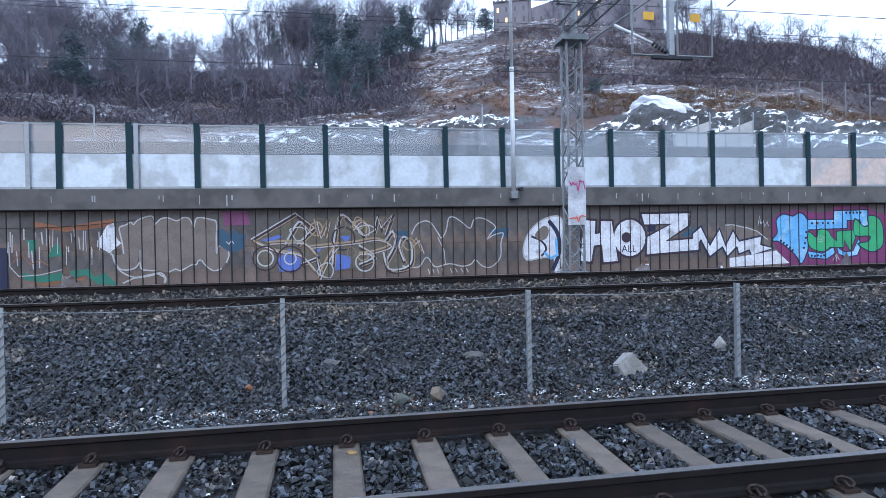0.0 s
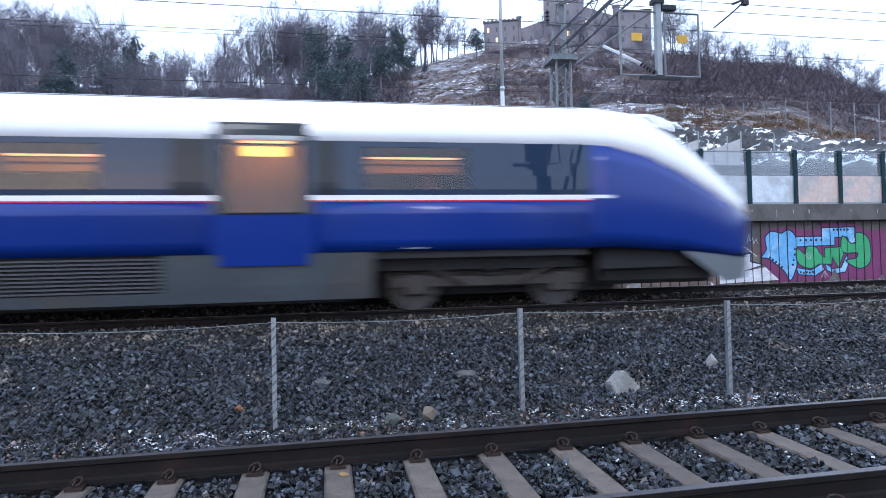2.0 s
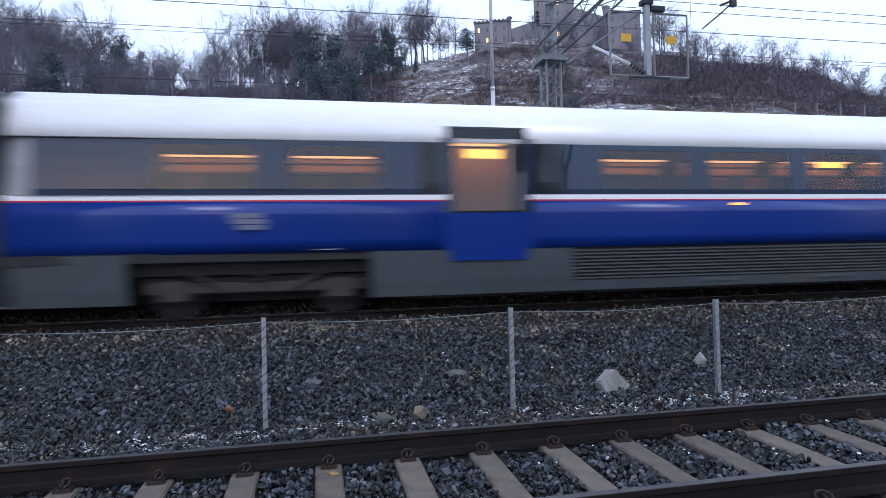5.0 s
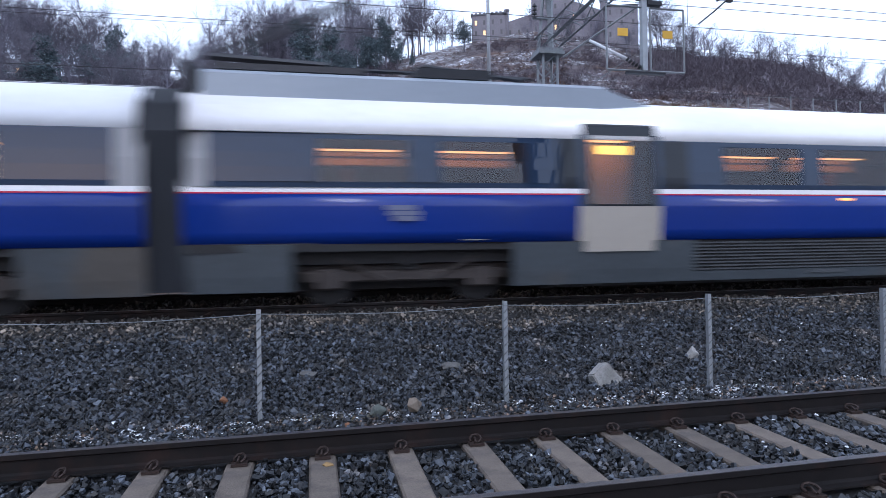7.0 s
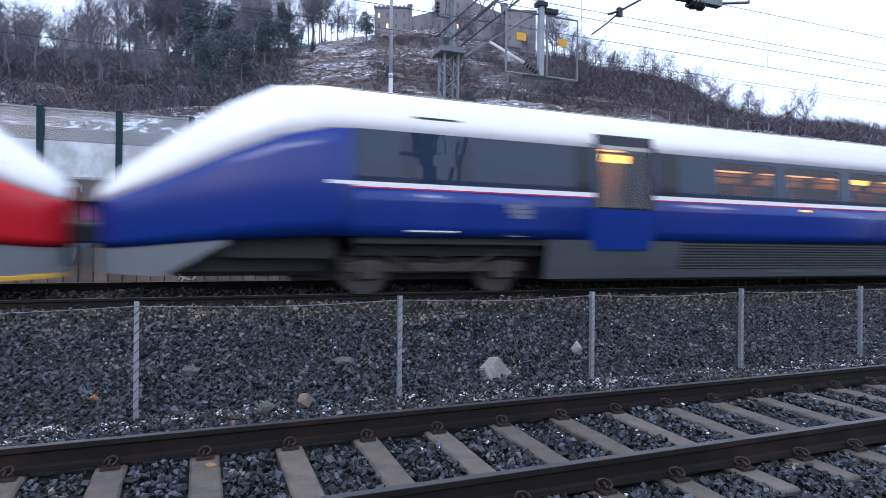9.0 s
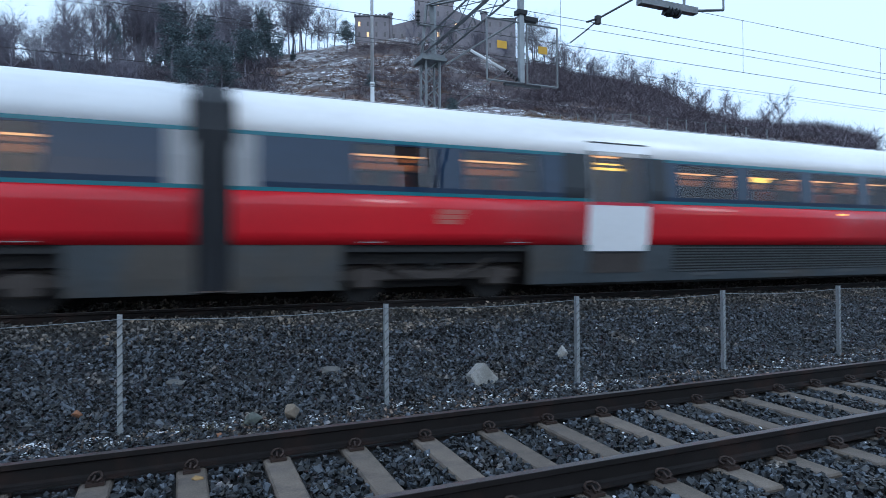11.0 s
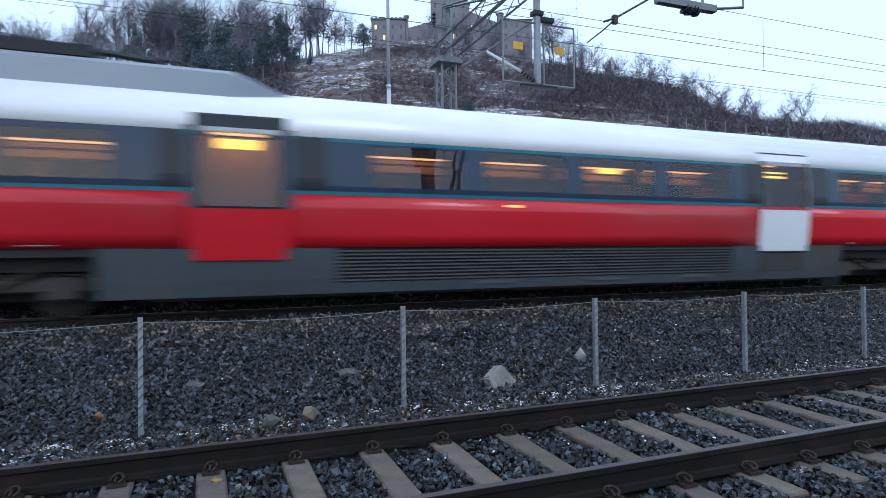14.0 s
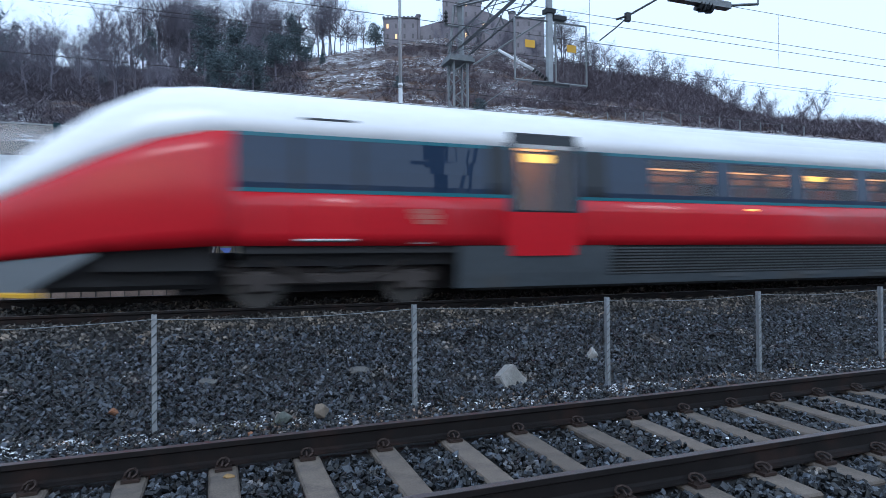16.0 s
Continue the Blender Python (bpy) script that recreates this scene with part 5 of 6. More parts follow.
    b.line("outline", G_ORANGE, [(60, 280), (100, 230), (150, 290), (200, 270), (250, 300)], 0.03, 1)
    b.line("outline", G_LINE, [(640, 400), (700, 375), (830, 352), (875, 375), (870, 405)], 0.05, 2)
    c = Piece("tangled cream and white piece with blue patches", -2.63, 2.666, 0.0061, 0.00617)
    c.fill("tan_fill", mat("weathered_tan_fill", (0.115, 0.10, 0.075), 0.8, vary=0.3, size=3, fine=20), [(10, 160), (230, 25), (330, 100), (330, 50), (400, 60), (470, 30), (540, 90), (600, 60), (740, 40), (745, 130), (800, 170), (880, 165), (900, 230), (830, 320), (720, 340), (640, 240), (560, 320), (420, 330), (380, 375), (330, 340), (250, 290), (120, 330), (20, 300), (30, 220)], 0)
    for pts in ([(135, 270), (200, 210), (265, 250), (250, 320), (150, 330)], [(430, 240), (520, 260), (510, 320), (435, 330)], [(60, 165), (150, 140), (170, 150), (100, 180)], [(330, 195), (390, 190), (350, 235)], [(460, 150), (520, 150), (500, 190)]):
        c.fill("blue_patch", G_VIOLET, pts, 1)
    lines = [[(10, 160), (235, 28), (330, 105), (240, 190)], [(20, 165), (130, 215), (250, 240), (330, 330)], [(180, 190), (250, 75), (290, 110)], [(330, 60), (350, 150), (400, 65), (380, 150)], [(420, 300), (440, 120), (480, 40), (590, 150)], [(520, 110), (560, 70), (600, 90), (600, 140)], [(640, 130), (660, 50), (680, 110), (740, 45), (700, 150)], [(300, 200), (420, 190), (540, 180), (650, 165), (720, 200), (640, 230), (560, 240)], [(690, 240), (720, 330), (830, 310), (840, 200), (800, 160), (775, 210), (800, 290)], [(840, 200), (870, 170), (895, 240)], [(700, 180), (740, 130), (750, 200), (700, 290)], [(340, 370), (400, 250), (440, 200)], [(260, 290), (340, 260), (360, 350)], [(90, 175), (260, 175), (330, 240)], [(560, 200), (640, 260), (560, 300)]]
    for k, pts in enumerate(lines):
        bent = flowing(pts) if k % 3 else pts
        c.line("shadow_stroke", G_RUST if k % 2 else G_DARK, [(x + 5, y + 9) for x, y in bent], 0.15 - 0.03 * (k % 2), 1)
        c.line("stroke", (G_LINE, G_TAN)[k % 2], bent, 0.06 - 0.02 * (k % 3 == 0), 2)
        c.line("stroke", (G_TAN, G_LINE)[k % 2], [(x + 14, y + 12) for x, y in bent], 0.032, 3)
    for k, (x, y) in enumerate(((470, 90), (560, 85), (600, 120), (700, 80), (345, 110), (250, 130), (520, 240), (580, 260), (390, 330), (770, 190), (830, 200))):
        c.line("stroke", (G_FADE, G_TAN, G_LINE)[k % 3], flowing(c.blob(x, y, 22 + 9 * (k % 3), 40 - 6 * (k % 4), 7, 0.25, k), True), 0.038, 4, True)
    for cx, cy, rx in ((80, 258, 40), (80, 258, 62), (205, 262, 30), (205, 265, 66), (480, 165, 60), (590, 290, 48)):
        c.line("ring", G_LINE if rx < 50 else G_DARK, c.blob(cx, cy, rx, rx, 16), 0.045, 2, True)
    d = Piece("thin white outline throw-up on bare panels", -2.63, 2.666, 0.0061, 0.00617)
    d.line("outline", G_LINE, flowing([(843, 148), (872, 97), (918, 78), (953, 92), (988, 145), (1008, 170), (1033, 130), (1048, 66), (1078, 60), (1118, 85), (1166, 120), (1188, 76), (1223, 65), (1268, 80), (1310, 115), (1288, 145), (1263, 180), (1298, 160), (1353, 150), (1340, 200), (1338, 270), (1313, 310), (1273, 335), (1228, 325), (1193, 292), (1168, 315), (1118, 325), (1048, 310), (978, 325), (953, 310), (933, 278), (913, 278), (888, 315), (858, 325), (790, 315)]), 0.038, 1)
    d.line("outline", G_LINE, [(985, 165), (1020, 240), (1025, 310)], 0.025, 1)
    d.fill("blue_haze", G_TEAL, [(750, 130), (830, 130), (820, 180), (760, 190)], 0)
    d.fill("blue_haze", G_TEAL, [(1260, 130), (1390, 120), (1380, 175), (1300, 160)], 0)
    for k in range(4):
        d.line("tag_bar", G_LINE, [(930 + 25 * k, 335), (938 + 25 * k, 360)], 0.03, 2)
        d.line("tag_bar", G_LINE, [(1050 + 30 * k, 335), (1062 + 30 * k, 358)], 0.03, 2)
    e = Piece("dull blue cloud tag below a faded pink patch", -9.64, 2.72, 0.00517, 0.00577)
    e.fill("cloud", G_TEAL, [(1170, 130), (1200, 120), (1240, 150), (1270, 125), (1300, 150), (1340, 150), (1330, 225), (1290, 245), (1240, 245), (1185, 210)], 2)
    e.fill("pink_patch", G_PINK, [(1205, 30), (1345, 25), (1370, 100), (1215, 105)], 0)
    e.line("tag", G_LINE, [(1225, 190), (1240, 205), (1255, 185), (1270, 205)], 0.03, 3)
    f = Piece("dark navy painted block near the rail", -9.64, 2.72, 0.00517, 0.00577)
    f.fill("block", G_NAVY, [(-40, 200), (30, 205), (40, 425), (-40, 430)], 0)


build_graffiti()


# ---- the hill ----
def place(az, r):
    x, y = r * math.sin(radians(az)), r * math.cos(radians(az))
    return x, y, ground_height(x, y)


def reach(az, el):
    """The distance at which the hillside stands at that height over the horizon."""
    r = 50.0
    while r < 230:
        x, y, z = place(az, r)
        if math.degrees(math.atan2(z - 1.42, r)) >= el:
            return r
        r += 1.5
    return 175.0


def bare_tree_mesh(name, seed, height, spread, twigs):
    g = random.Random(seed)
    v, f = [], []

    def limb(p, d, length, r, level):
        n = 3 if level < 2 else 2
        ring = None
        q = p
        for k in range(n + 1):
            rr = r * (1 - 0.75 * k / n)
            side = d.orthogonal().normalized()
            other = d.cross(side)
            base = len(v)
            for a in (0, 2.094, 4.189):
                v.append(tuple(q + side * rr * math.cos(a) + other * rr * math.sin(a)))
            if ring is not None:
                for i in range(3):
                    f.append((ring + i, ring + (i + 1) % 3, base + (i + 1) % 3, base + i))
            ring = base
            if k == n:
                break
            if level < 3 and (k > 0 or level > 0):
                for _ in range((4, 3, 3)[level] if level else 5):
                    out = (d * g.uniform(0.35, 0.9) + side * g.uniform(-1, 1) * spread + other * g.uniform(-1, 1) * spread + Vector((0, 0, 0.25))).normalized()
                    limb(q + d * length / n * g.random(), out, length * g.uniform(0.34, 0.58), max(rr * 0.5, 0.012), level + 1)
            elif level >= 3:
                for _ in range(twigs):
                    out = (d + Vector((g.uniform(-1, 1), g.uniform(-1, 1), g.uniform(-0.4, 1))) * 0.8).normalized()
                    b0 = len(v)
                    w = out.orthogonal().normalized() * 0.012
                    tip = q + out * length * g.uniform(0.5, 1.1)
                    v.extend((tuple(q - w), tuple(q + w), tuple(tip)))
                    f.append((b0, b0 + 1, b0 + 2))
            q = q + d * length / n
            d = (d + Vector((g.uniform(-1, 1), g.uniform(-1, 1), g.uniform(-0.2, 0.5))) * 0.16).normalized()
    limb(Vector((0, 0, -0.3)), Vector((g.uniform(-0.08, 0.08), g.uniform(-0.08, 0.08), 1)).normalized(), height, height * 0.020, 0)
    me = bpy.data.meshes.new(name)
    me.from_pydata(v, [], f)
    me.materials.append(HAZY_BARK)
    return me


def build_lineside_tree():
    """A pollarded trunk with a knotted head and a few straight boughs, behind the platform; the passing windows mirror it."""
    tree = thing("pollard_tree", pose(8.05, -3.0, -0.45), "pollarded leafless tree with a knotted head beside the tracks", "tree")
    g = random.Random(7)
    bm = bmesh.new()
    knots = [(0, 0, 0.0, 0.42), (0.03, 0, 1.2, 0.33), (-0.02, 0, 2.8, 0.30), (0.05, 0, 4.4, 0.27), (0.0, 0, 5.8, 0.25), (-0.03, 0, 6.9, 0.30), (-0.05, 0, 7.5, 0.42), (-0.05, 0, 8.1, 0.40), (-0.05, 0, 8.5, 0.22)]
    for p, q in zip(knots, knots[1:]):
        tube(bm, p[:3], q[:3], p[3], q[3], 12)
    part("trunk", bm, HAZY_BARK, tree, smooth=True)
    for dx, dy, h, r in ((-0.55, 0.1, 10.5, 0.15), (-0.2, -0.3, 11.2, 0.17), (0.35, 0.2, 10.8, 0.14), (0.75, -0.1, 10.0, 0.10), (1.0, 0.4, 11.0, 0.08)):
        part("bough", polytube(bmesh.new(), [(dx * 0.3, dy * 0.3, 7.9), (dx * 0.7, dy * 0.7, 8.9), (dx, dy, h)], r, 7), HAZY_BARK, tree)
    for pts, r in (([(0.25, 0, 2.0), (0.75, 0.05, 3.9), (1.25, 0.1, 5.9), (1.85, 0.1, 8.6)], 0.075), ([(1.0, 0.1, 2.2), (1.18, 0.1, 4.0), (1.3, 0.1, 5.8)], 0.06), ([(1.25, 0.1, 5.9), (1.2, 0.1, 7.2), (1.45, 0.1, 8.0)], 0.045),
                   ([(1.5, 0, 2.0), (1.8, 0, 3.4), (1.95, 0, 4.3)], 0.045), ([(1.6, 0, 2.6), (2.2, 0, 3.3)], 0.04), ([(0.1, 0, 6.0), (0.45, 0, 7.4), (0.6, 0, 8.9)], 0.06)):
        part("bough", polytube(bmesh.new(), pts, r, 6), HAZY_BARK, tree)


def build_bare_trees():
    kinds = [bare_tree_mesh("bare_tree", s, h, sp, 2) for s, h, sp in ((1, 11, 1.0), (2, 10, 1.1), (3, 12, 0.75), (4, 9, 1.2), (5, 10.5, 1.0), (6, 8, 1.3))]
    g = random.Random(21)
    spots = []
    for _ in range(150):
        az = g.uniform(-31, 7)
        spots.append((az, g.uniform(75, 200) if az < -3.5 else g.uniform(150, 200), g.uniform(0.45, 0.72)))
    for _ in range(125):
        az = g.uniform(-31, 13.5)
        r = g.uniform(190, 208) if az < 4 else g.uniform(168, 184)
        top = float(np.interp(az, [-31, -23.6, -18.4, -14.2, -10.7, -6.7, -0.7, 1.0, 5.8, 10, 13.5], [19.5, 19.8, 20.6, 18.2, 18.8, 21.2, 22.4, 21.2, 23.4, 23.2, 21.6])) + g.uniform(-2.0, 0.0)
        spots.append((az, r, max(0.5, (1.42 + r * math.tan(radians(top)) - place(az, r)[2]) / 13.0)))
    for _ in range(9):
        spots.append((g.uniform(31, 36.5), g.uniform(158, 170), g.uniform(0.8, 1.15)))
    for _ in range(10):
        spots.append((g.uniform(19, 29), g.uniform(168, 178), g.uniform(0.4, 0.7)))
    for _ in range(46):
        spots.append((g.uniform(33, 52), g.uniform(128, 162), g.uniform(0.32, 0.62)))
    spots.append((52.6, 120, 0.62))
    spots.append((54.0, 120, 0.36))
    for _ in range(10):
        spots.append((g.uniform(19, 31), g.uniform(120, 160), g.uniform(0.35, 0.6)))
    for n, (az, r, s) in enumerate(spots):
        ob = new("bare_tree", kinds[n % 6])
        x, y, z = place(az, r)
        ob.matrix_basis = pose(x, y, z - 0.2, 0, 0, g.uniform(0, 360)) @ Matrix.Scale(s, 4)
        tagged(ob, "leafless tree on the wintry hillside, hazed to purple grey", "tree", "bare hillside trees")


def pine_mesh(name, seed, height):
    """A broad uneven crown of needle tufts in layered clumps on a bare lower trunk."""
    g = random.Random(seed)
    v, f = [], []
    lobes = [(g.uniform(0, 6.283), g.uniform(0.30, 0.92), g.uniform(0.12, 0.30)) for _ in range(16)]
    for k in range(250):
        a0, h0, reach_out = lobes[k % 16]
        h = h0 + g.gauss(0, 0.05)
        rad = height * reach_out * (1.2 - h0) * 1.5 * g.random() ** 0.6
        a = a0 + g.gauss(0, 0.6)
        c = Vector((rad * math.cos(a), rad * math.sin(a), height * h + g.uniform(-0.25, 0.25)))
        for _ in range(24):
            p = c + Vector((g.gauss(0, 0.36), g.gauss(0, 0.36), g.gauss(0, 0.20)))
            d1 = Vector((g.uniform(-1, 1), g.uniform(-1, 1), g.uniform(-0.3, 0.7))) * 0.19
            d2 = Vector((g.uniform(-1, 1), g.uniform(-1, 1), g.uniform(-1, 1))) * 0.075
            b = len(v)
            v.extend((tuple(p - d1), tuple(p + d2), tuple(p + d1), tuple(p - d2)))
            f.append((b, b + 1, b + 2, b + 3))
    me = bpy.data.meshes.new(name)
    me.from_pydata(v, [], f)
    me.materials.append(HAZY_NEEDLES)
    bm = bmesh.new()
    tube(bm, (0, 0, -0.5), (0.2, 0, height * 0.95), height * 0.022, 0.03, 7)
    for a0, h0, reach_out in lobes:
        d = height * reach_out * (1.2 - h0) * 1.2
        tube(bm, (0.1, 0, height * h0 - 0.6), (math.cos(a0) * d, math.sin(a0) * d, height * h0), 0.07, 0.02, 4)
    trunk = bpy.data.meshes.new(name + "_trunk")
    bm.to_mesh(trunk)
    bm.free()
    trunk.materials.append(HAZY_BARK)
    return me, trunk


def build_pines():
    rows = [(-5.0, 15.2, 18.9), (-0.6, 14.6, 21.0), (0.6, 13.6, 18.6), (2.1, 14.4, 20.7), (3.4, 13.6, 18.6), (5.4, 15.6, 20.6), (7.1, 16.6, 21.4), (8.2, 16.8, 19.6), (14.5, 18.2, 21.5), (-16.0, 13.6, 19.0), (-14.6, 13.4, 17.8), (-18.0, 13.2, 18.0),
            (-20.7, 11.5, 17.4), (0.4, 12.2, 15.6), (2.4, 12.4, 15.4), (-2.6, 12.0, 14.8), (-24.5, 12.6, 17.0), (16.6, 14.6, 16.2), (9.6, 17.0, 18.4), (-8.6, 13.4, 15.8), (24.2, 12.4, 13.4)]
    kinds = [pine_mesh("crown", s, 10.0) for s in (31, 32, 33)]
    g = random.Random(8)
    for n, (az, low, high) in enumerate(rows):
        r = reach(az, low)
        x, y, z = place(az, r)
        s = max(0.25, (1.42 + r * math.tan(radians(high)) - z) / 10.3)
        tree = thing("pine_tree", pose(x, y, z, 0, 0, g.uniform(0, 360)) @ Matrix.Scale(s, 4), "dark green pine with an uneven open crown", "tree", "hillside pines")
        for nm, me in (("crown", kinds[n % 3][0]), ("trunk", kinds[n % 3][1])):
            ob = new(nm, me)
            ob.parent = tree


def scrub_mesh(name, n, az_of, r_of, height, width, per, seed, material, label):
    """Low winter growth: fans of thin blades rooted in the slope."""
    g = np.random.default_rng(seed)
    v = np.empty((n * per, 3, 3))
    k = 0
    for i in range(n):
        az, r = az_of(g), r_of(g)
        x, y, z = place(az, r)
        h = height * g.uniform(0.5, 1.3)
        c = np.array((x, y, z - 0.15)) + g.normal(0, h * 0.35, (per, 3)) * (1, 1, 0)
        c[:, 2] += h * g.uniform(0, 0.55, per)
        tip = c + np.stack([g.normal(0, h * 0.42, per), g.normal(0, h * 0.42, per), h * g.uniform(-0.05, 0.5, per)], 1)
        w = np.stack([g.normal(0, width, per), g.normal(0, width, per), np.zeros(per)], 1)
        v[k:k + per, 0], v[k:k + per, 1], v[k:k + per, 2] = c - w, c + w, tip
        k += per
    f = np.arange(n * per * 3).reshape(-1, 3)
    me = bpy.data.meshes.new(name)
    me.from_pydata(v.reshape(-1, 3).tolist(), [], f.tolist())
    me.materials.append(material)
    tagged(new(name, me), label, "undergrowth", kind="stuff")


def build_scrub():
    # Both growth colours are lifted and blued as painted haze.
    dark = mat("hazy_undergrowth", (0.105, 0.094, 0.116), 0.95, vary=0.4, size=0.1, fine=1, bump=0, island=0.4)
    thicket = mat("hazy_purple_thicket", (0.118, 0.100, 0.120), 0.95, vary=0.4, size=0.1, fine=1, bump=0, island=0.45)
    rust = mat("rusty_grass", (0.155, 0.093, 0.062), 0.9, vary=0.35, size=0.3, fine=4, bump=0, island=0.4)
    scrub_mesh("woodland_undergrowth", 5000, lambda g: g.uniform(-32, 8), lambda g: 56 + 156 * g.random() ** 0.8, 2.6, 0.028, 48, 41, dark, "tangle of leafless dark undergrowth below the trees")
    scrub_mesh("heather_scrub", 3800, lambda g: g.uniform(3, 56), lambda g: g.uniform(58, 178), 0.8, 0.03, 26, 42, SCRUB, "reddish brown dry scrub on the open slope")
    scrub_mesh("slope_thicket", 2300, lambda g: 15 + 32 * g.random() ** 0.85, lambda g: 66 + 94 * g.random(), 1.8, 0.022, 40, 46, thicket, "low purple brown thicket on the slope below the building")
    scrub_mesh("ridge_thicket", 3600, lambda g: 58 - 27 * g.random() ** 1.3, lambda g: 78 + 84 * g.random() ** 0.6, 3.0, 0.026, 46, 43, thicket, "dense purple brown thicket along the ridge")
    scrub_mesh("dry_grass", 1500, lambda g: g.uniform(24, 46), lambda g: g.uniform(53, 61), 0.6, 0.02, 22, 44, DRYGRASS, "straw coloured dry grass above the rock")
    scrub_mesh("rusty_grass", 1900, lambda g: 24 - 24 * g.random() ** 1.4, lambda g: g.uniform(53, 120), 0.55, 0.03, 20, 47, rust, "rust coloured withered grass on the open slope")
    scrub_mesh("crest_brush", 900, lambda g: g.uniform(-32, 11), lambda g: g.uniform(178, 212), 2.6, 0.03, 60, 45, dark, "leafless brushwood along the wooded crest")
    g = np.random.default_rng(9)
    n = 420
    x = np.concatenate([g.normal(0.02, 0.16, 120), g.normal(0.3, 0.35, 60), g.uniform(7.5, 14, 240)])
    y = np.concatenate([g.normal(5.95, 0.06, 180), g.normal(6.3, 0.12, 240)])
    v = np.empty((n, 3, 3))
    z = np.interp(y, BED_Y, BED_Z)
    w = g.normal(0, 0.003, (n, 2))
    v[:, 0] = np.stack([x - w[:, 0], y - w[:, 1], z], 1)
    v[:, 1] = np.stack([x + w[:, 0], y + w[:, 1], z], 1)
    v[:, 2] = np.stack([x + g.normal(0, 0.07, n), y + g.normal(0, 0.05, n), z + g.uniform(0.04, 0.12, n)], 1)
    me = bpy.data.meshes.new("withered_tufts")
    me.from_pydata(v.reshape(-1, 3).tolist(), [], np.arange(n * 3).reshape(-1, 3).tolist())
    me.materials.append(mat("withered_grass", (0.14, 0.12, 0.06), 0.9, vary=0.3, bump=0, island=0.4))
    tagged(new("withered_tufts", me), "withered grass tufts along the fence foot", "grass", kind="stuff")


def rock_material():
    """Grey broken rock with snow lying where it is flat."""
    m = mat("snowy_rock", (0.105, 0.11, 0.12), 0.9, vary=0.5, size=0.5, fine=5, bump=1.0, second=(0.055, 0.055, 0.058), amount=0.5)
    n, l = m.node_tree.nodes, m.node_tree.links
    b = n["Principled BSDF"]
    geo, sep, nz, add, th, mx, co = (n.new("ShaderNodeNewGeometry"), n.new("ShaderNodeSeparateXYZ"), n.new("ShaderNodeTexNoise"), n.new("ShaderNodeMath"), n.new("ShaderNodeMapRange"), n.new("ShaderNodeMix"), n.new("ShaderNodeTexCoord"))
    l.new(geo.outputs["Normal"], sep.inputs[0])
    nz.inputs["Scale"].default_value, nz.inputs["Detail"].default_value = 1.7, 9
    l.new(co.outputs["Object"], nz.inputs["Vector"])
    add.operation = "ADD"
    l.new(sep.outputs["Z"], add.inputs[0])
    l.new(nz.outputs["Fac"], add.inputs[1])
    th.inputs["From Min"].default_value, th.inputs["From Max"].default_value = 1.27, 1.36
    l.new(add.outputs[0], th.inputs["Value"])
    mx.data_type = "RGBA"
    l.new(th.outputs["Result"], mx.inputs["Factor"])
    l.new(b.inputs["Base Color"].links[0].from_socket, mx.inputs["A"])
    mx.inputs["B"].default_value = (0.76, 0.79, 0.84, 1)
    l.new(mx.outputs["Result"], b.inputs["Base Color"])
    return m


def build_rocks():
    rock = rock_material()
    for name, az0, az1, r0, tops, label in (
            ("rock_outcrop", 21, 58, 44, ([21, 23.7, 26.6, 29.4, 31.7, 35, 40, 43, 46, 58], [8.9, 9.7, 11.2, 12.0, 11.1, 10.8, 10.1, 8.9, 8.6, 7.0]), "broken grey rock face with snow on its ledges"),
            ("rock_ledge", -14, 22, 47, ([-14, -8, -4, 2, 8, 11, 15, 19, 22], [8.8, 9.8, 10.5, 11.2, 11.1, 11.5, 11.8, 11.2, 9.9]), "low grey rock ledge with snow patches")):
        cols, rows = int((az1 - az0) * 6), 26
        v, f = [], []
        for i in range(cols + 1):
            az = az0 + (az1 - az0) * i / cols
            top = float(np.interp(az, *tops))
            for j in range(rows + 1):
                s = j / rows
                if s < 0.6:
                    t = s / 0.6
                    r, el = r0 + 5 * t, 5.0 + (top - 5.0) * (t ** 0.8)
                else:
                    t = (s - 0.6) / 0.4
                    r, el = r0 + 5 + 9 * t, top - 2.2 * t * t
                x, y = r * math.sin(radians(az)), r * math.cos(radians(az))
                q = Vector((x, y, r * 0.3 + el))
                z = 1.42 + r * math.tan(radians(el))
                d = 0.55 * noise.noise(q * 0.35) + 0.35 * noise.noise(q * 0.9) + 0.2 * abs(noise.noise(q * 2.3))
                step = 0.35 * (abs((z * 0.9 + noise.noise(q * 0.2) * 2) % 1.0 - 0.5))
                v.append((x + d * 0.8, y + d * 1.0 + step, z + 0.45 * noise.noise(q * 0.8 + Vector((5, 0, 0))) + 0.2 * noise.noise(q * 2.5)))
        for i in range(cols):
            for j in range(rows):
                a = i * (rows + 1) + j
                f.append((a, a + rows + 1, a + rows + 2, a + 1))
        part(name, (v, f), rock, None, label, category="rock", kind="structure")


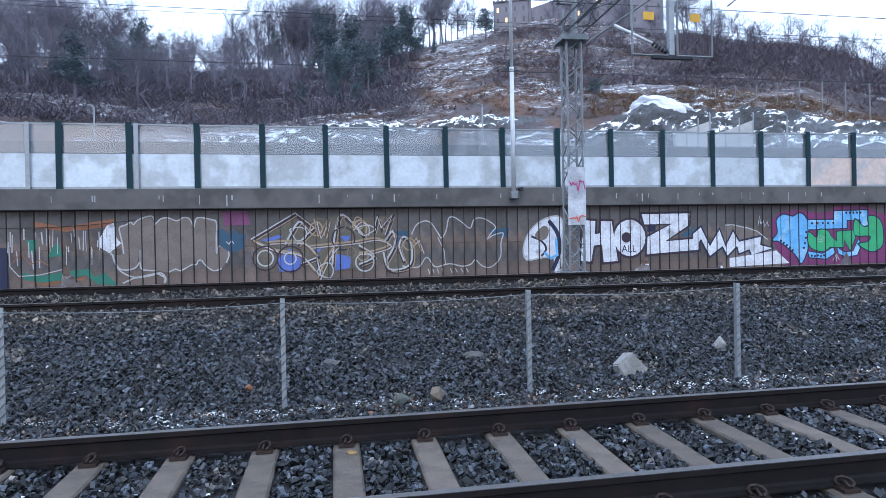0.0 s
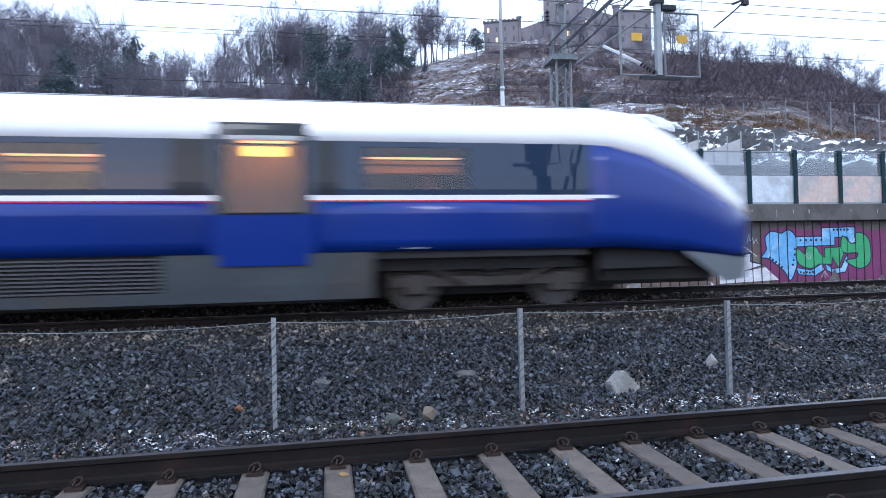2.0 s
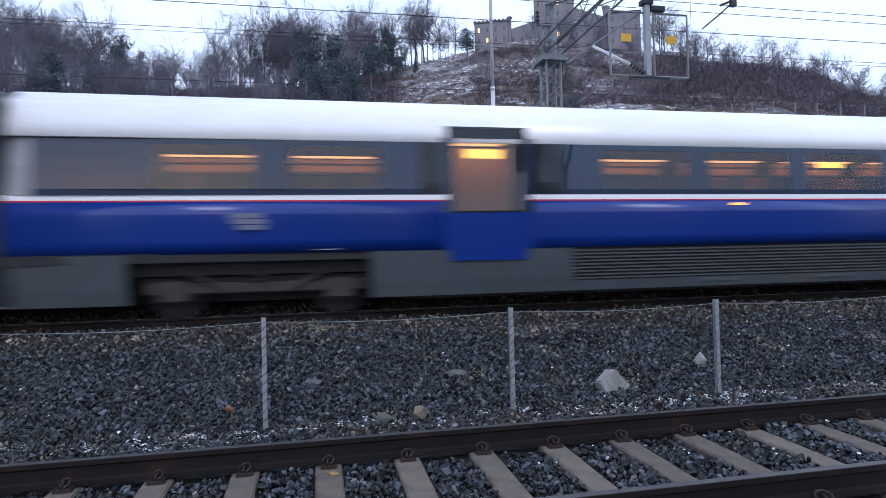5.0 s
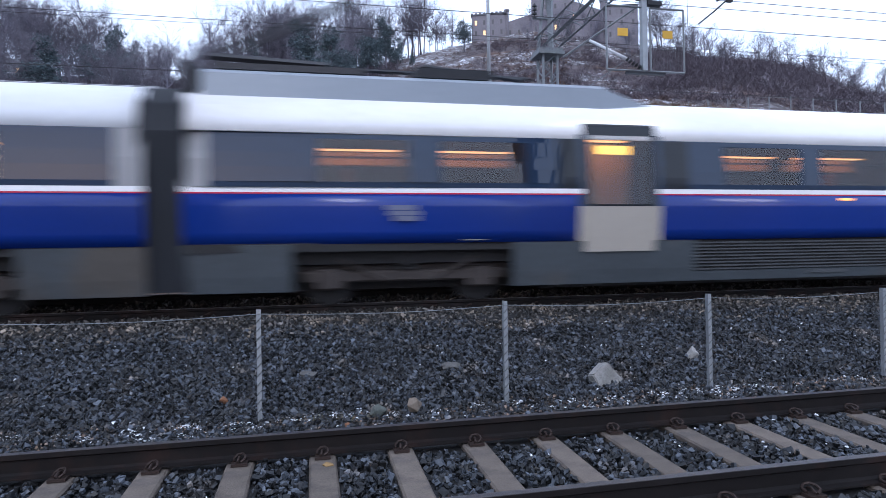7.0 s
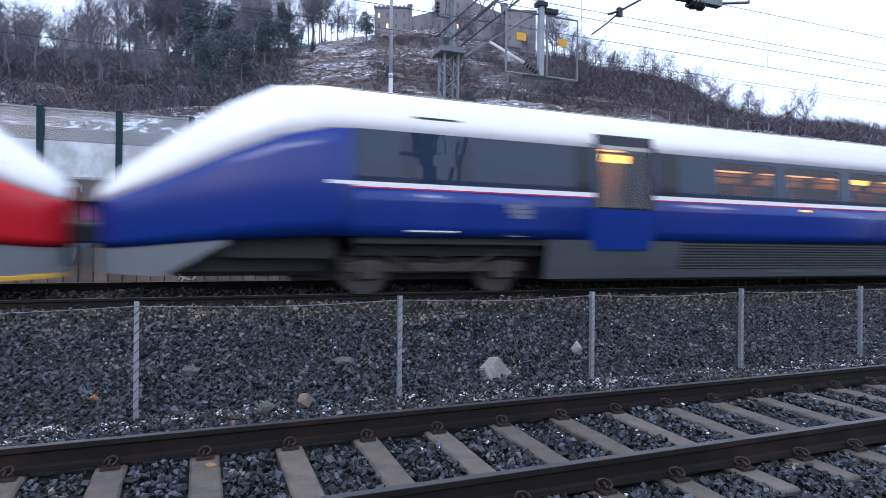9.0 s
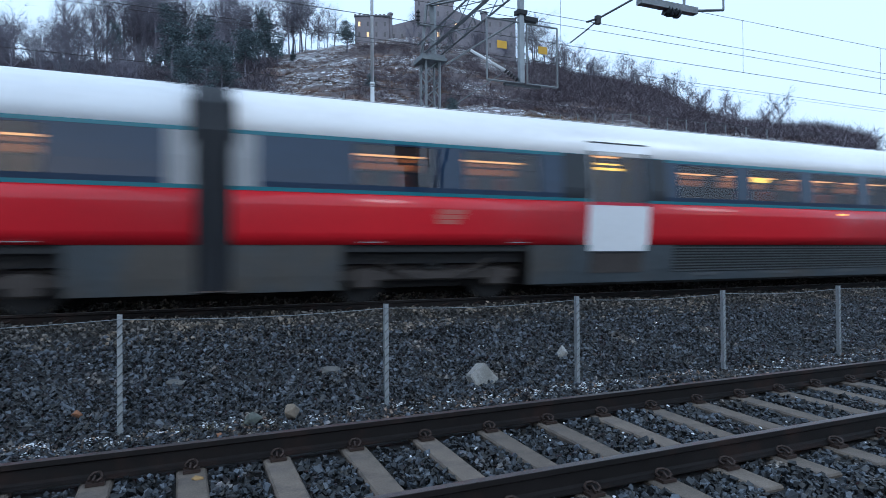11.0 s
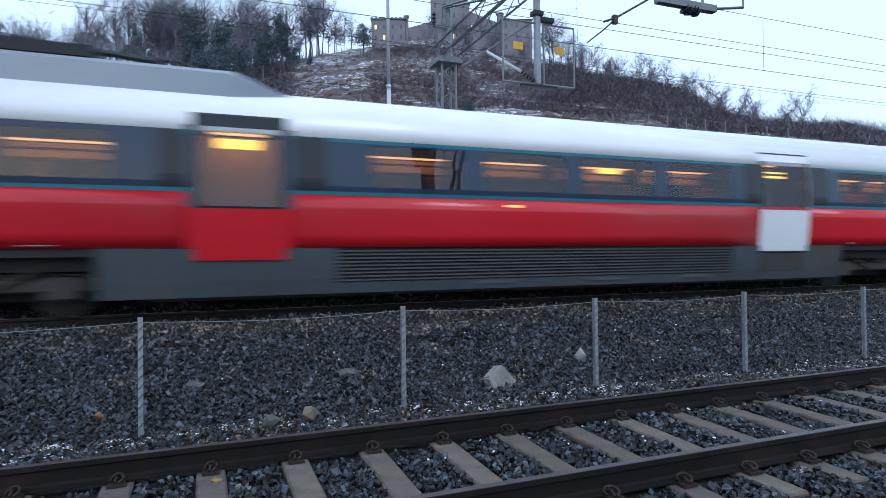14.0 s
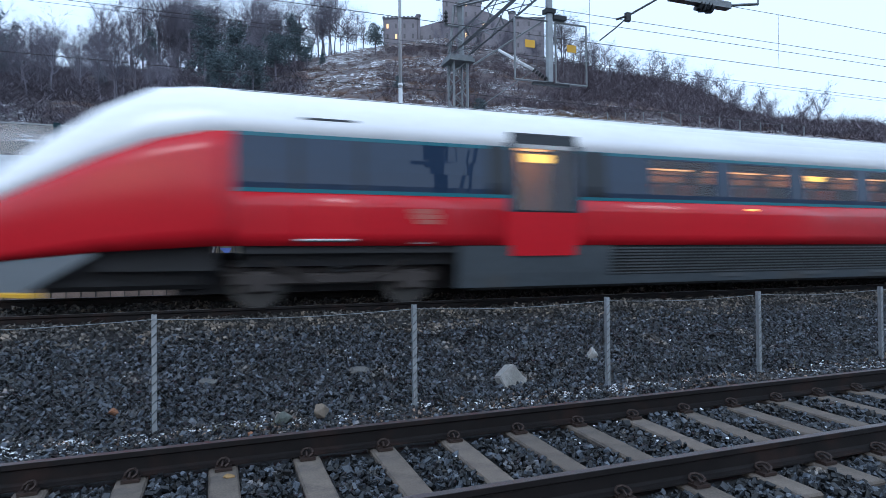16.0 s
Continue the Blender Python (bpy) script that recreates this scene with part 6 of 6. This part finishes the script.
def build_snow_banks():
    for az, el, r, sx, sy, sz, seed in ((29.9, 11.3, 50.5, 2.6, 1.8, 0.75, 3), (12.4, 16.3, 120, 4.0, 2.0, 0.5, 15), (12.9, 15.2, 105, 3.6, 2.0, 0.45, 17), (12.2, 14.1, 92, 2.6, 1.4, 0.3, 19), (14.0, 10.6, 53, 1.6, 1.0, 0.35, 7)):
        bm = bmesh.new()
        bmesh.ops.create_icosphere(bm, subdivisions=4, radius=1.0)
        for vert in bm.verts:
            c = vert.co.copy()
            k = 1 + 0.35 * noise.noise(c * 1.6 + Vector((seed, 0, 0))) + 0.15 * noise.noise(c * 4.5 + Vector((0, seed, 0)))
            vert.co = Vector((c.x * sx * k, c.y * sy * k, c.z * sz * k + 0.25 * noise.noise(c * 3 + Vector((0, 0, seed)))))
        ob = part("snow_bank", bm, SNOW, None, "bank of old snow lying on the rock ledge", smooth=True, category="snow", kind="structure")
        ob.matrix_basis = pose(r * math.sin(radians(az)), r * math.cos(radians(az)), 1.42 + r * math.tan(radians(el)), 0, 12, -az)


def build_hill_fences():
    fence = thing("hill_fence", None, "wire fence on thin grey steel posts above the rock", "fence")
    prev = None
    for k in range(38):
        az = -6 + 1.55 * k
        top = float(np.interp(az, [-6, 2, 15, 22, 26, 30, 35, 41, 46, 52], [10.6, 11.5, 12.2, 12.0, 12.3, 12.8, 12.7, 12.4, 11.3, 10.0]))
        r = 57.0
        x, y = r * math.sin(radians(az)), r * math.cos(radians(az))
        z1 = 1.42 + r * math.tan(radians(top))
        bm = bmesh.new()
        tube(bm, (x, y, z1 - 3.0), (x, y, z1), 0.045, 0.045, 5)
        part("post", bm, GALV_DULL, fence)
        if k in (14, 15, 22, 27):
            bm = bmesh.new()
            tube(bm, (x, y, z1 - 0.2), (x + 1.6, y - 0.4, z1 - 2.2), 0.04, 0.04, 5)
            part("brace", bm, GALV_DULL, fence)
        if prev:
            bm = bmesh.new()
            for d in (0.1, 0.9):
                tube(bm, (prev[0], prev[1], prev[2] - d), (x, y, z1 - d), 0.010, 0.010, 3)
            part("wire", bm, GALV_DULL, fence)
        prev = (x, y, z1)
    for az, el in ((-19.4, 11.5), (14.0, 12.6), (39.6, 9.7)):
        r = 36.0
        x, y = r * math.sin(radians(az)), r * math.cos(radians(az))
        z1 = 1.42 + r * math.tan(radians(el))
        lamp = thing("street_lamp", pose(x, y, 0), "slim grey street lamp behind the noise barrier", "street lamp", "street lamps")
        bm = bmesh.new()
        tube(bm, (0, 0, 2.5), (0, 0, z1), 0.06, 0.045, 8)
        part("pole", bm, GALV, lamp)
        bm = bmesh.new()
        polytube(bm, [(0, 0, z1 - 0.05), (-0.12, 0, z1 + 0.10), (-0.30, 0, z1 + 0.08)], 0.07, 8)
        part("head", bm, GALV_DULL, lamp)
    for az0, az1, e0, e1 in ((31.0, 33.8, 9.1, 9.95), (33.95, 37.1, 8.7, 9.7)):
        wall = thing("concrete_wing_wall", None, "pale concrete wing wall with slim rail posts", "wall")
        r = 40.0
        xs = [r * math.sin(radians(a)) for a in (az0, az1)]
        ys = [r * math.cos(radians(a)) for a in (az0, az1)]
        zs = [1.42 + r * math.tan(radians(e)) for e in (e0, e1)]
        bm = bmesh.new()
        q = [bm.verts.new(c) for c in ((xs[0], ys[0], 2.5), (xs[1], ys[1], 2.5), (xs[1], ys[1], zs[1]), (xs[0], ys[0], zs[0]))]
        w = [bm.verts.new((c.co.x + 0.1, c.co.y + 0.35, c.co.z)) for c in q]
        for i in range(4):
            j = (i + 1) % 4
            bm.faces.new((q[i], q[j], w[j], w[i]))
        bm.faces.new(q)
        bm.faces.new(w)
        part("slab", bm, mat("pale_render", (0.42, 0.42, 0.42), 0.8, vary=0.15, size=0.5, fine=5), wall)
        for k in range(4):
            t = k / 3
            x, y, z = xs[0] + (xs[1] - xs[0]) * t, ys[0] + (ys[1] - ys[0]) * t, zs[0] + (zs[1] - zs[0]) * t
            bm = bmesh.new()
            tube(bm, (x, y - 0.05, z - 1.6), (x, y - 0.05, z + 0.45), 0.04, 0.04, 5)
            part("rail_post", bm, GALV, wall)


def build_castle():
    """The large masonry building on the crest, seen front on from the tracks."""
    r, az = 186.0, 22.0
    per = r * math.tan(radians(1.0))
    cx, cy = r * math.sin(radians(az)), r * math.cos(radians(az))
    at = pose(cx, cy, 0, 0, 0, -az)

    def hgt(el):
        return 1.42 + r * math.tan(radians(el))
    house = thing("hilltop_building", at, "large grey masonry building with a tower and lit windows", "building")
    blocks = (("left_wing", 15.2, 18.4, 21.4, 9, 0), ("link_wing", 18.4, 20.8, 20.8, 7, 1.5), ("tower", 20.8, 24.3, 24.9, 10, 0), ("middle_wing", 24.3, 27.4, 21.1, 8, 1.5), ("right_wing", 27.4, 30.2, 21.0, 11, -2.5))
    g = random.Random(4)
    for name, a0, a1, el, depth, y0 in blocks:
        x0, x1, z0, z1 = (a0 - az) * per, (a1 - az) * per, hgt(16.4), hgt(el)
        wall = part(name, boxed(x0, x1, y0, y0 + depth, z0, z1, bevel=0.05), MASONRY, house)
        bm = bmesh.new()
        if name == "right_wing":
            vs = [bm.verts.new(c) for c in ((x0 - 0.4, y0 - 0.4, z1), (x1 + 0.4, y0 - 0.4, z1), (x1 + 0.4, y0 + depth + 0.4, z1), (x0 - 0.4, y0 + depth + 0.4, z1), (x0 + 3.6, y0 + depth / 2, z1 + 2.4), (x1 - 3.2, y0 + depth / 2, z1 + 2.4))]
            for q in ((0, 1, 5, 4), (1, 2, 5), (2, 3, 4, 5), (3, 0, 4), (0, 3, 2, 1)):
                bm.faces.new([vs[i] for i in q])
        elif name in ("link_wing", "middle_wing"):
            rise = 2.0 if name == "link_wing" else 4.2
            hi, lo = (x1, x0) if name == "link_wing" else (x0, x1)
            vs = [bm.verts.new((x, y, z)) for y in (y0, y0 + depth) for x, z in ((lo, z1), (hi, z1), (hi, z1 + rise))]
            for q in ((0, 1, 2), (5, 4, 3), (0, 2, 5, 3), (1, 4, 5, 2), (0, 3, 4, 1)):
                bm.faces.new([vs[i] for i in q])
        else:
            box(bm, x0 - 0.25, x1 + 0.25, y0 - 0.25, y0 + depth, z1, z1 + 0.4)
        part("roof", bm, MASONRY if name in ("link_wing", "middle_wing") else SLATE, wall)
        if name in ("left_wing", "tower"):
            x = x0 - 0.2
            while x < x1 - 0.5:
                part("merlon", boxed(x, x + 0.7, y0 - 0.25, y0 + 0.25, z1 + 0.4, z1 + 0.75), MASONRY, wall)
                x += 1.25
        n = int((x1 - x0) / 2.3)
        for row in range(4):
            zz = hgt(19.75 if name != "right_wing" else 18.6) + 3.2 * row
            if zz + 1.6 > z1:
                break
            for k in range(n):
                x = x0 + 1.3 + (x1 - x0 - 2.6) * k / max(1, n - 1)
                lit = g.random() < 0.13
                part("window", boxed(x - 0.30, x + 0.30, y0 - 0.08, y0 + 0.1, zz, zz + 1.35), LITWIN if lit else HAZY_WIN, wall, "lit window" if lit else "")
    for a, r0, z in ((27.35, 0.95, 21.75), (18.5, 0.6, 21.65), (24.2, 0.9, 22.6)):
        x = (a - az) * per
        bm = bmesh.new()
        tube(bm, (x, 1, hgt(19.6)), (x, 1, hgt(z)), r0, r0, 10)
        tube(bm, (x, 1, hgt(z)), (x, 1, hgt(z) + 0.5), r0 + 0.25, r0 + 0.25, 10)
        part("turret", bm, MASONRY, house)
    x, y, z = place(-22.5, 178)
    hut = thing("wooden_house", pose(x, y, z, 0, 0, 22), "pale wooden house with a railed porch among trees", "house")
    part("wall", boxed(-4.5, 4.5, -3, 3, 0, 3.6), mat("pale_boards", (0.30, 0.30, 0.33), 0.8, vary=0.15), hut)
    part("roof", extrude_x([(-3.6, 3.5), (0, 5.6), (3.6, 3.5)], -5, 5), SLATE, hut)
    for k, lit in ((-2.8, 0), (-0.6, 1), (1.8, 0)):
        part("window", boxed(k, k + 1.1, -3.06, -2.95, 1.3, 2.6), LITWIN if lit else HAZY_WIN, hut)
    for k in range(9):
        part("porch_post", boxed(-4.8 + 1.2 * k, -4.65 + 1.2 * k, -4.6, -4.45, -1.0, 1.0), DOOR_WHITE, hut)
    part("porch_rail", boxed(-4.8, 4.9, -4.6, -4.45, 0.9, 1.02), DOOR_WHITE, hut)


def boulder(name, x, y, z, sx, sy, sz, seed, material, label, turn=(0, 0, 0)):
    bm = bmesh.new()
    g = random.Random(seed)
    for _ in range(22):
        c = Vector((g.gauss(0, 1), g.gauss(0, 1), g.gauss(0, 1))).normalized() * g.uniform(0.85, 1.2)
        bm.verts.new((c.x * sx, c.y * sy, c.z * sz))
    hull = bmesh.ops.convex_hull(bm, input=list(bm.verts))
    bmesh.ops.delete(bm, geom=[v for v in bm.verts if not v.link_faces], context="VERTS")
    bmesh.ops.bevel(bm, geom=list(bm.edges), offset=min(sx, sy, sz) * 0.06, segments=1, affect="EDGES")
    ob = part(name, bm, material, None, label, category="stone")
    ob.matrix_basis = pose(x, y, z, *turn)
    return ob


GREYSTONE = mat("dark_grey_stone", (0.085, 0.083, 0.08), 0.85, vary=0.35)


def wedge_boulder():
    """A split block with flat faces, resting tilted on one edge."""
    bm = bmesh.new()
    low = [(-0.15, -0.10, -0.12), (0.13, -0.12, -0.11), (0.15, 0.09, -0.10), (-0.12, 0.11, -0.12)]
    high = [(-0.13, -0.08, 0.10), (0.08, -0.10, 0.13), (0.10, 0.08, 0.12), (-0.10, 0.07, 0.09)]
    a, b = [bm.verts.new(p) for p in low], [bm.verts.new(p) for p in high]
    bm.faces.new(a[::-1])
    bm.faces.new(b)
    for k in range(4):
        bm.faces.new((a[k], a[(k + 1) % 4], b[(k + 1) % 4], b[k]))
    bmesh.ops.bevel(bm, geom=list(bm.edges), offset=0.012, segments=2, affect="EDGES")
    bmesh.ops.triangulate(bm, faces=bm.faces)
    g = random.Random(12)
    for v in bm.verts:
        v.co += Vector((g.uniform(-1, 1), g.uniform(-1, 1), g.uniform(-1, 1))) * 0.004
    ob = part("boulder", bm, BOULDER, None, "pale grey angular boulder on the dark bank", category="stone")
    ob.matrix_basis = pose(3.35, 6.68, -0.075, -14, -24, 16) @ Matrix.Scale(1.18, 4)


def build_boulders():
    wedge_boulder()
    boulder("stone", 1.0, 6.12, -0.10, 0.085, 0.07, 0.075, 2, mat("buff_stone", (0.17, 0.14, 0.11), 0.85, vary=0.3), "buff coloured stone at the foot of the bank", (0, 10, 30))
    boulder("stone", 4.86, 7.15, 0.03, 0.085, 0.07, 0.125, 3, BOULDER, "pale upright stone on the dark bank", (0, 20, 0))
    boulder("stone", 0.30, 5.70, -0.16, 0.05, 0.04, 0.04, 4, ORANGE_STONE, "small rusty orange stone beside the rail")
    boulder("stone", -0.92, 6.75, -0.08, 0.05, 0.04, 0.045, 5, ORANGE_STONE, "small rusty orange stone on the bank")
    boulder("stone", -0.06, 7.3, 0.05, 0.11, 0.07, 0.04, 6, GREYSTONE, "flat grey stone on the dark bank", (12, 0, 10))
    boulder("stone", 1.66, 7.3, 0.05, 0.13, 0.09, 0.05, 7, GREYSTONE, "flat grey stone slab on the bank", (14, 5, -10))
    boulder("stone", 0.62, 6.15, -0.15, 0.10, 0.08, 0.08, 8, mat("mossy_stone", (0.085, 0.095, 0.085), 0.9, vary=0.4), "mossy grey stone at the foot of the bank", (0, 0, 50))
    boulder("stone", 0.10, 4.72, -0.17, 0.045, 0.03, 0.025, 9, mat("ochre_stone", (0.24, 0.15, 0.06), 0.85, vary=0.3), "small ochre stone against the rail")
    boulder("snow_patch", 3.34, 6.52, -0.17, 0.20, 0.07, 0.02, 10, SNOW, "thin snow patch below the boulder")


build_rocks()
build_snow_banks()
build_lineside_tree()
build_bare_trees()
build_pines()
build_scrub()
build_hill_fences()
build_castle()
build_boulders()


motions()
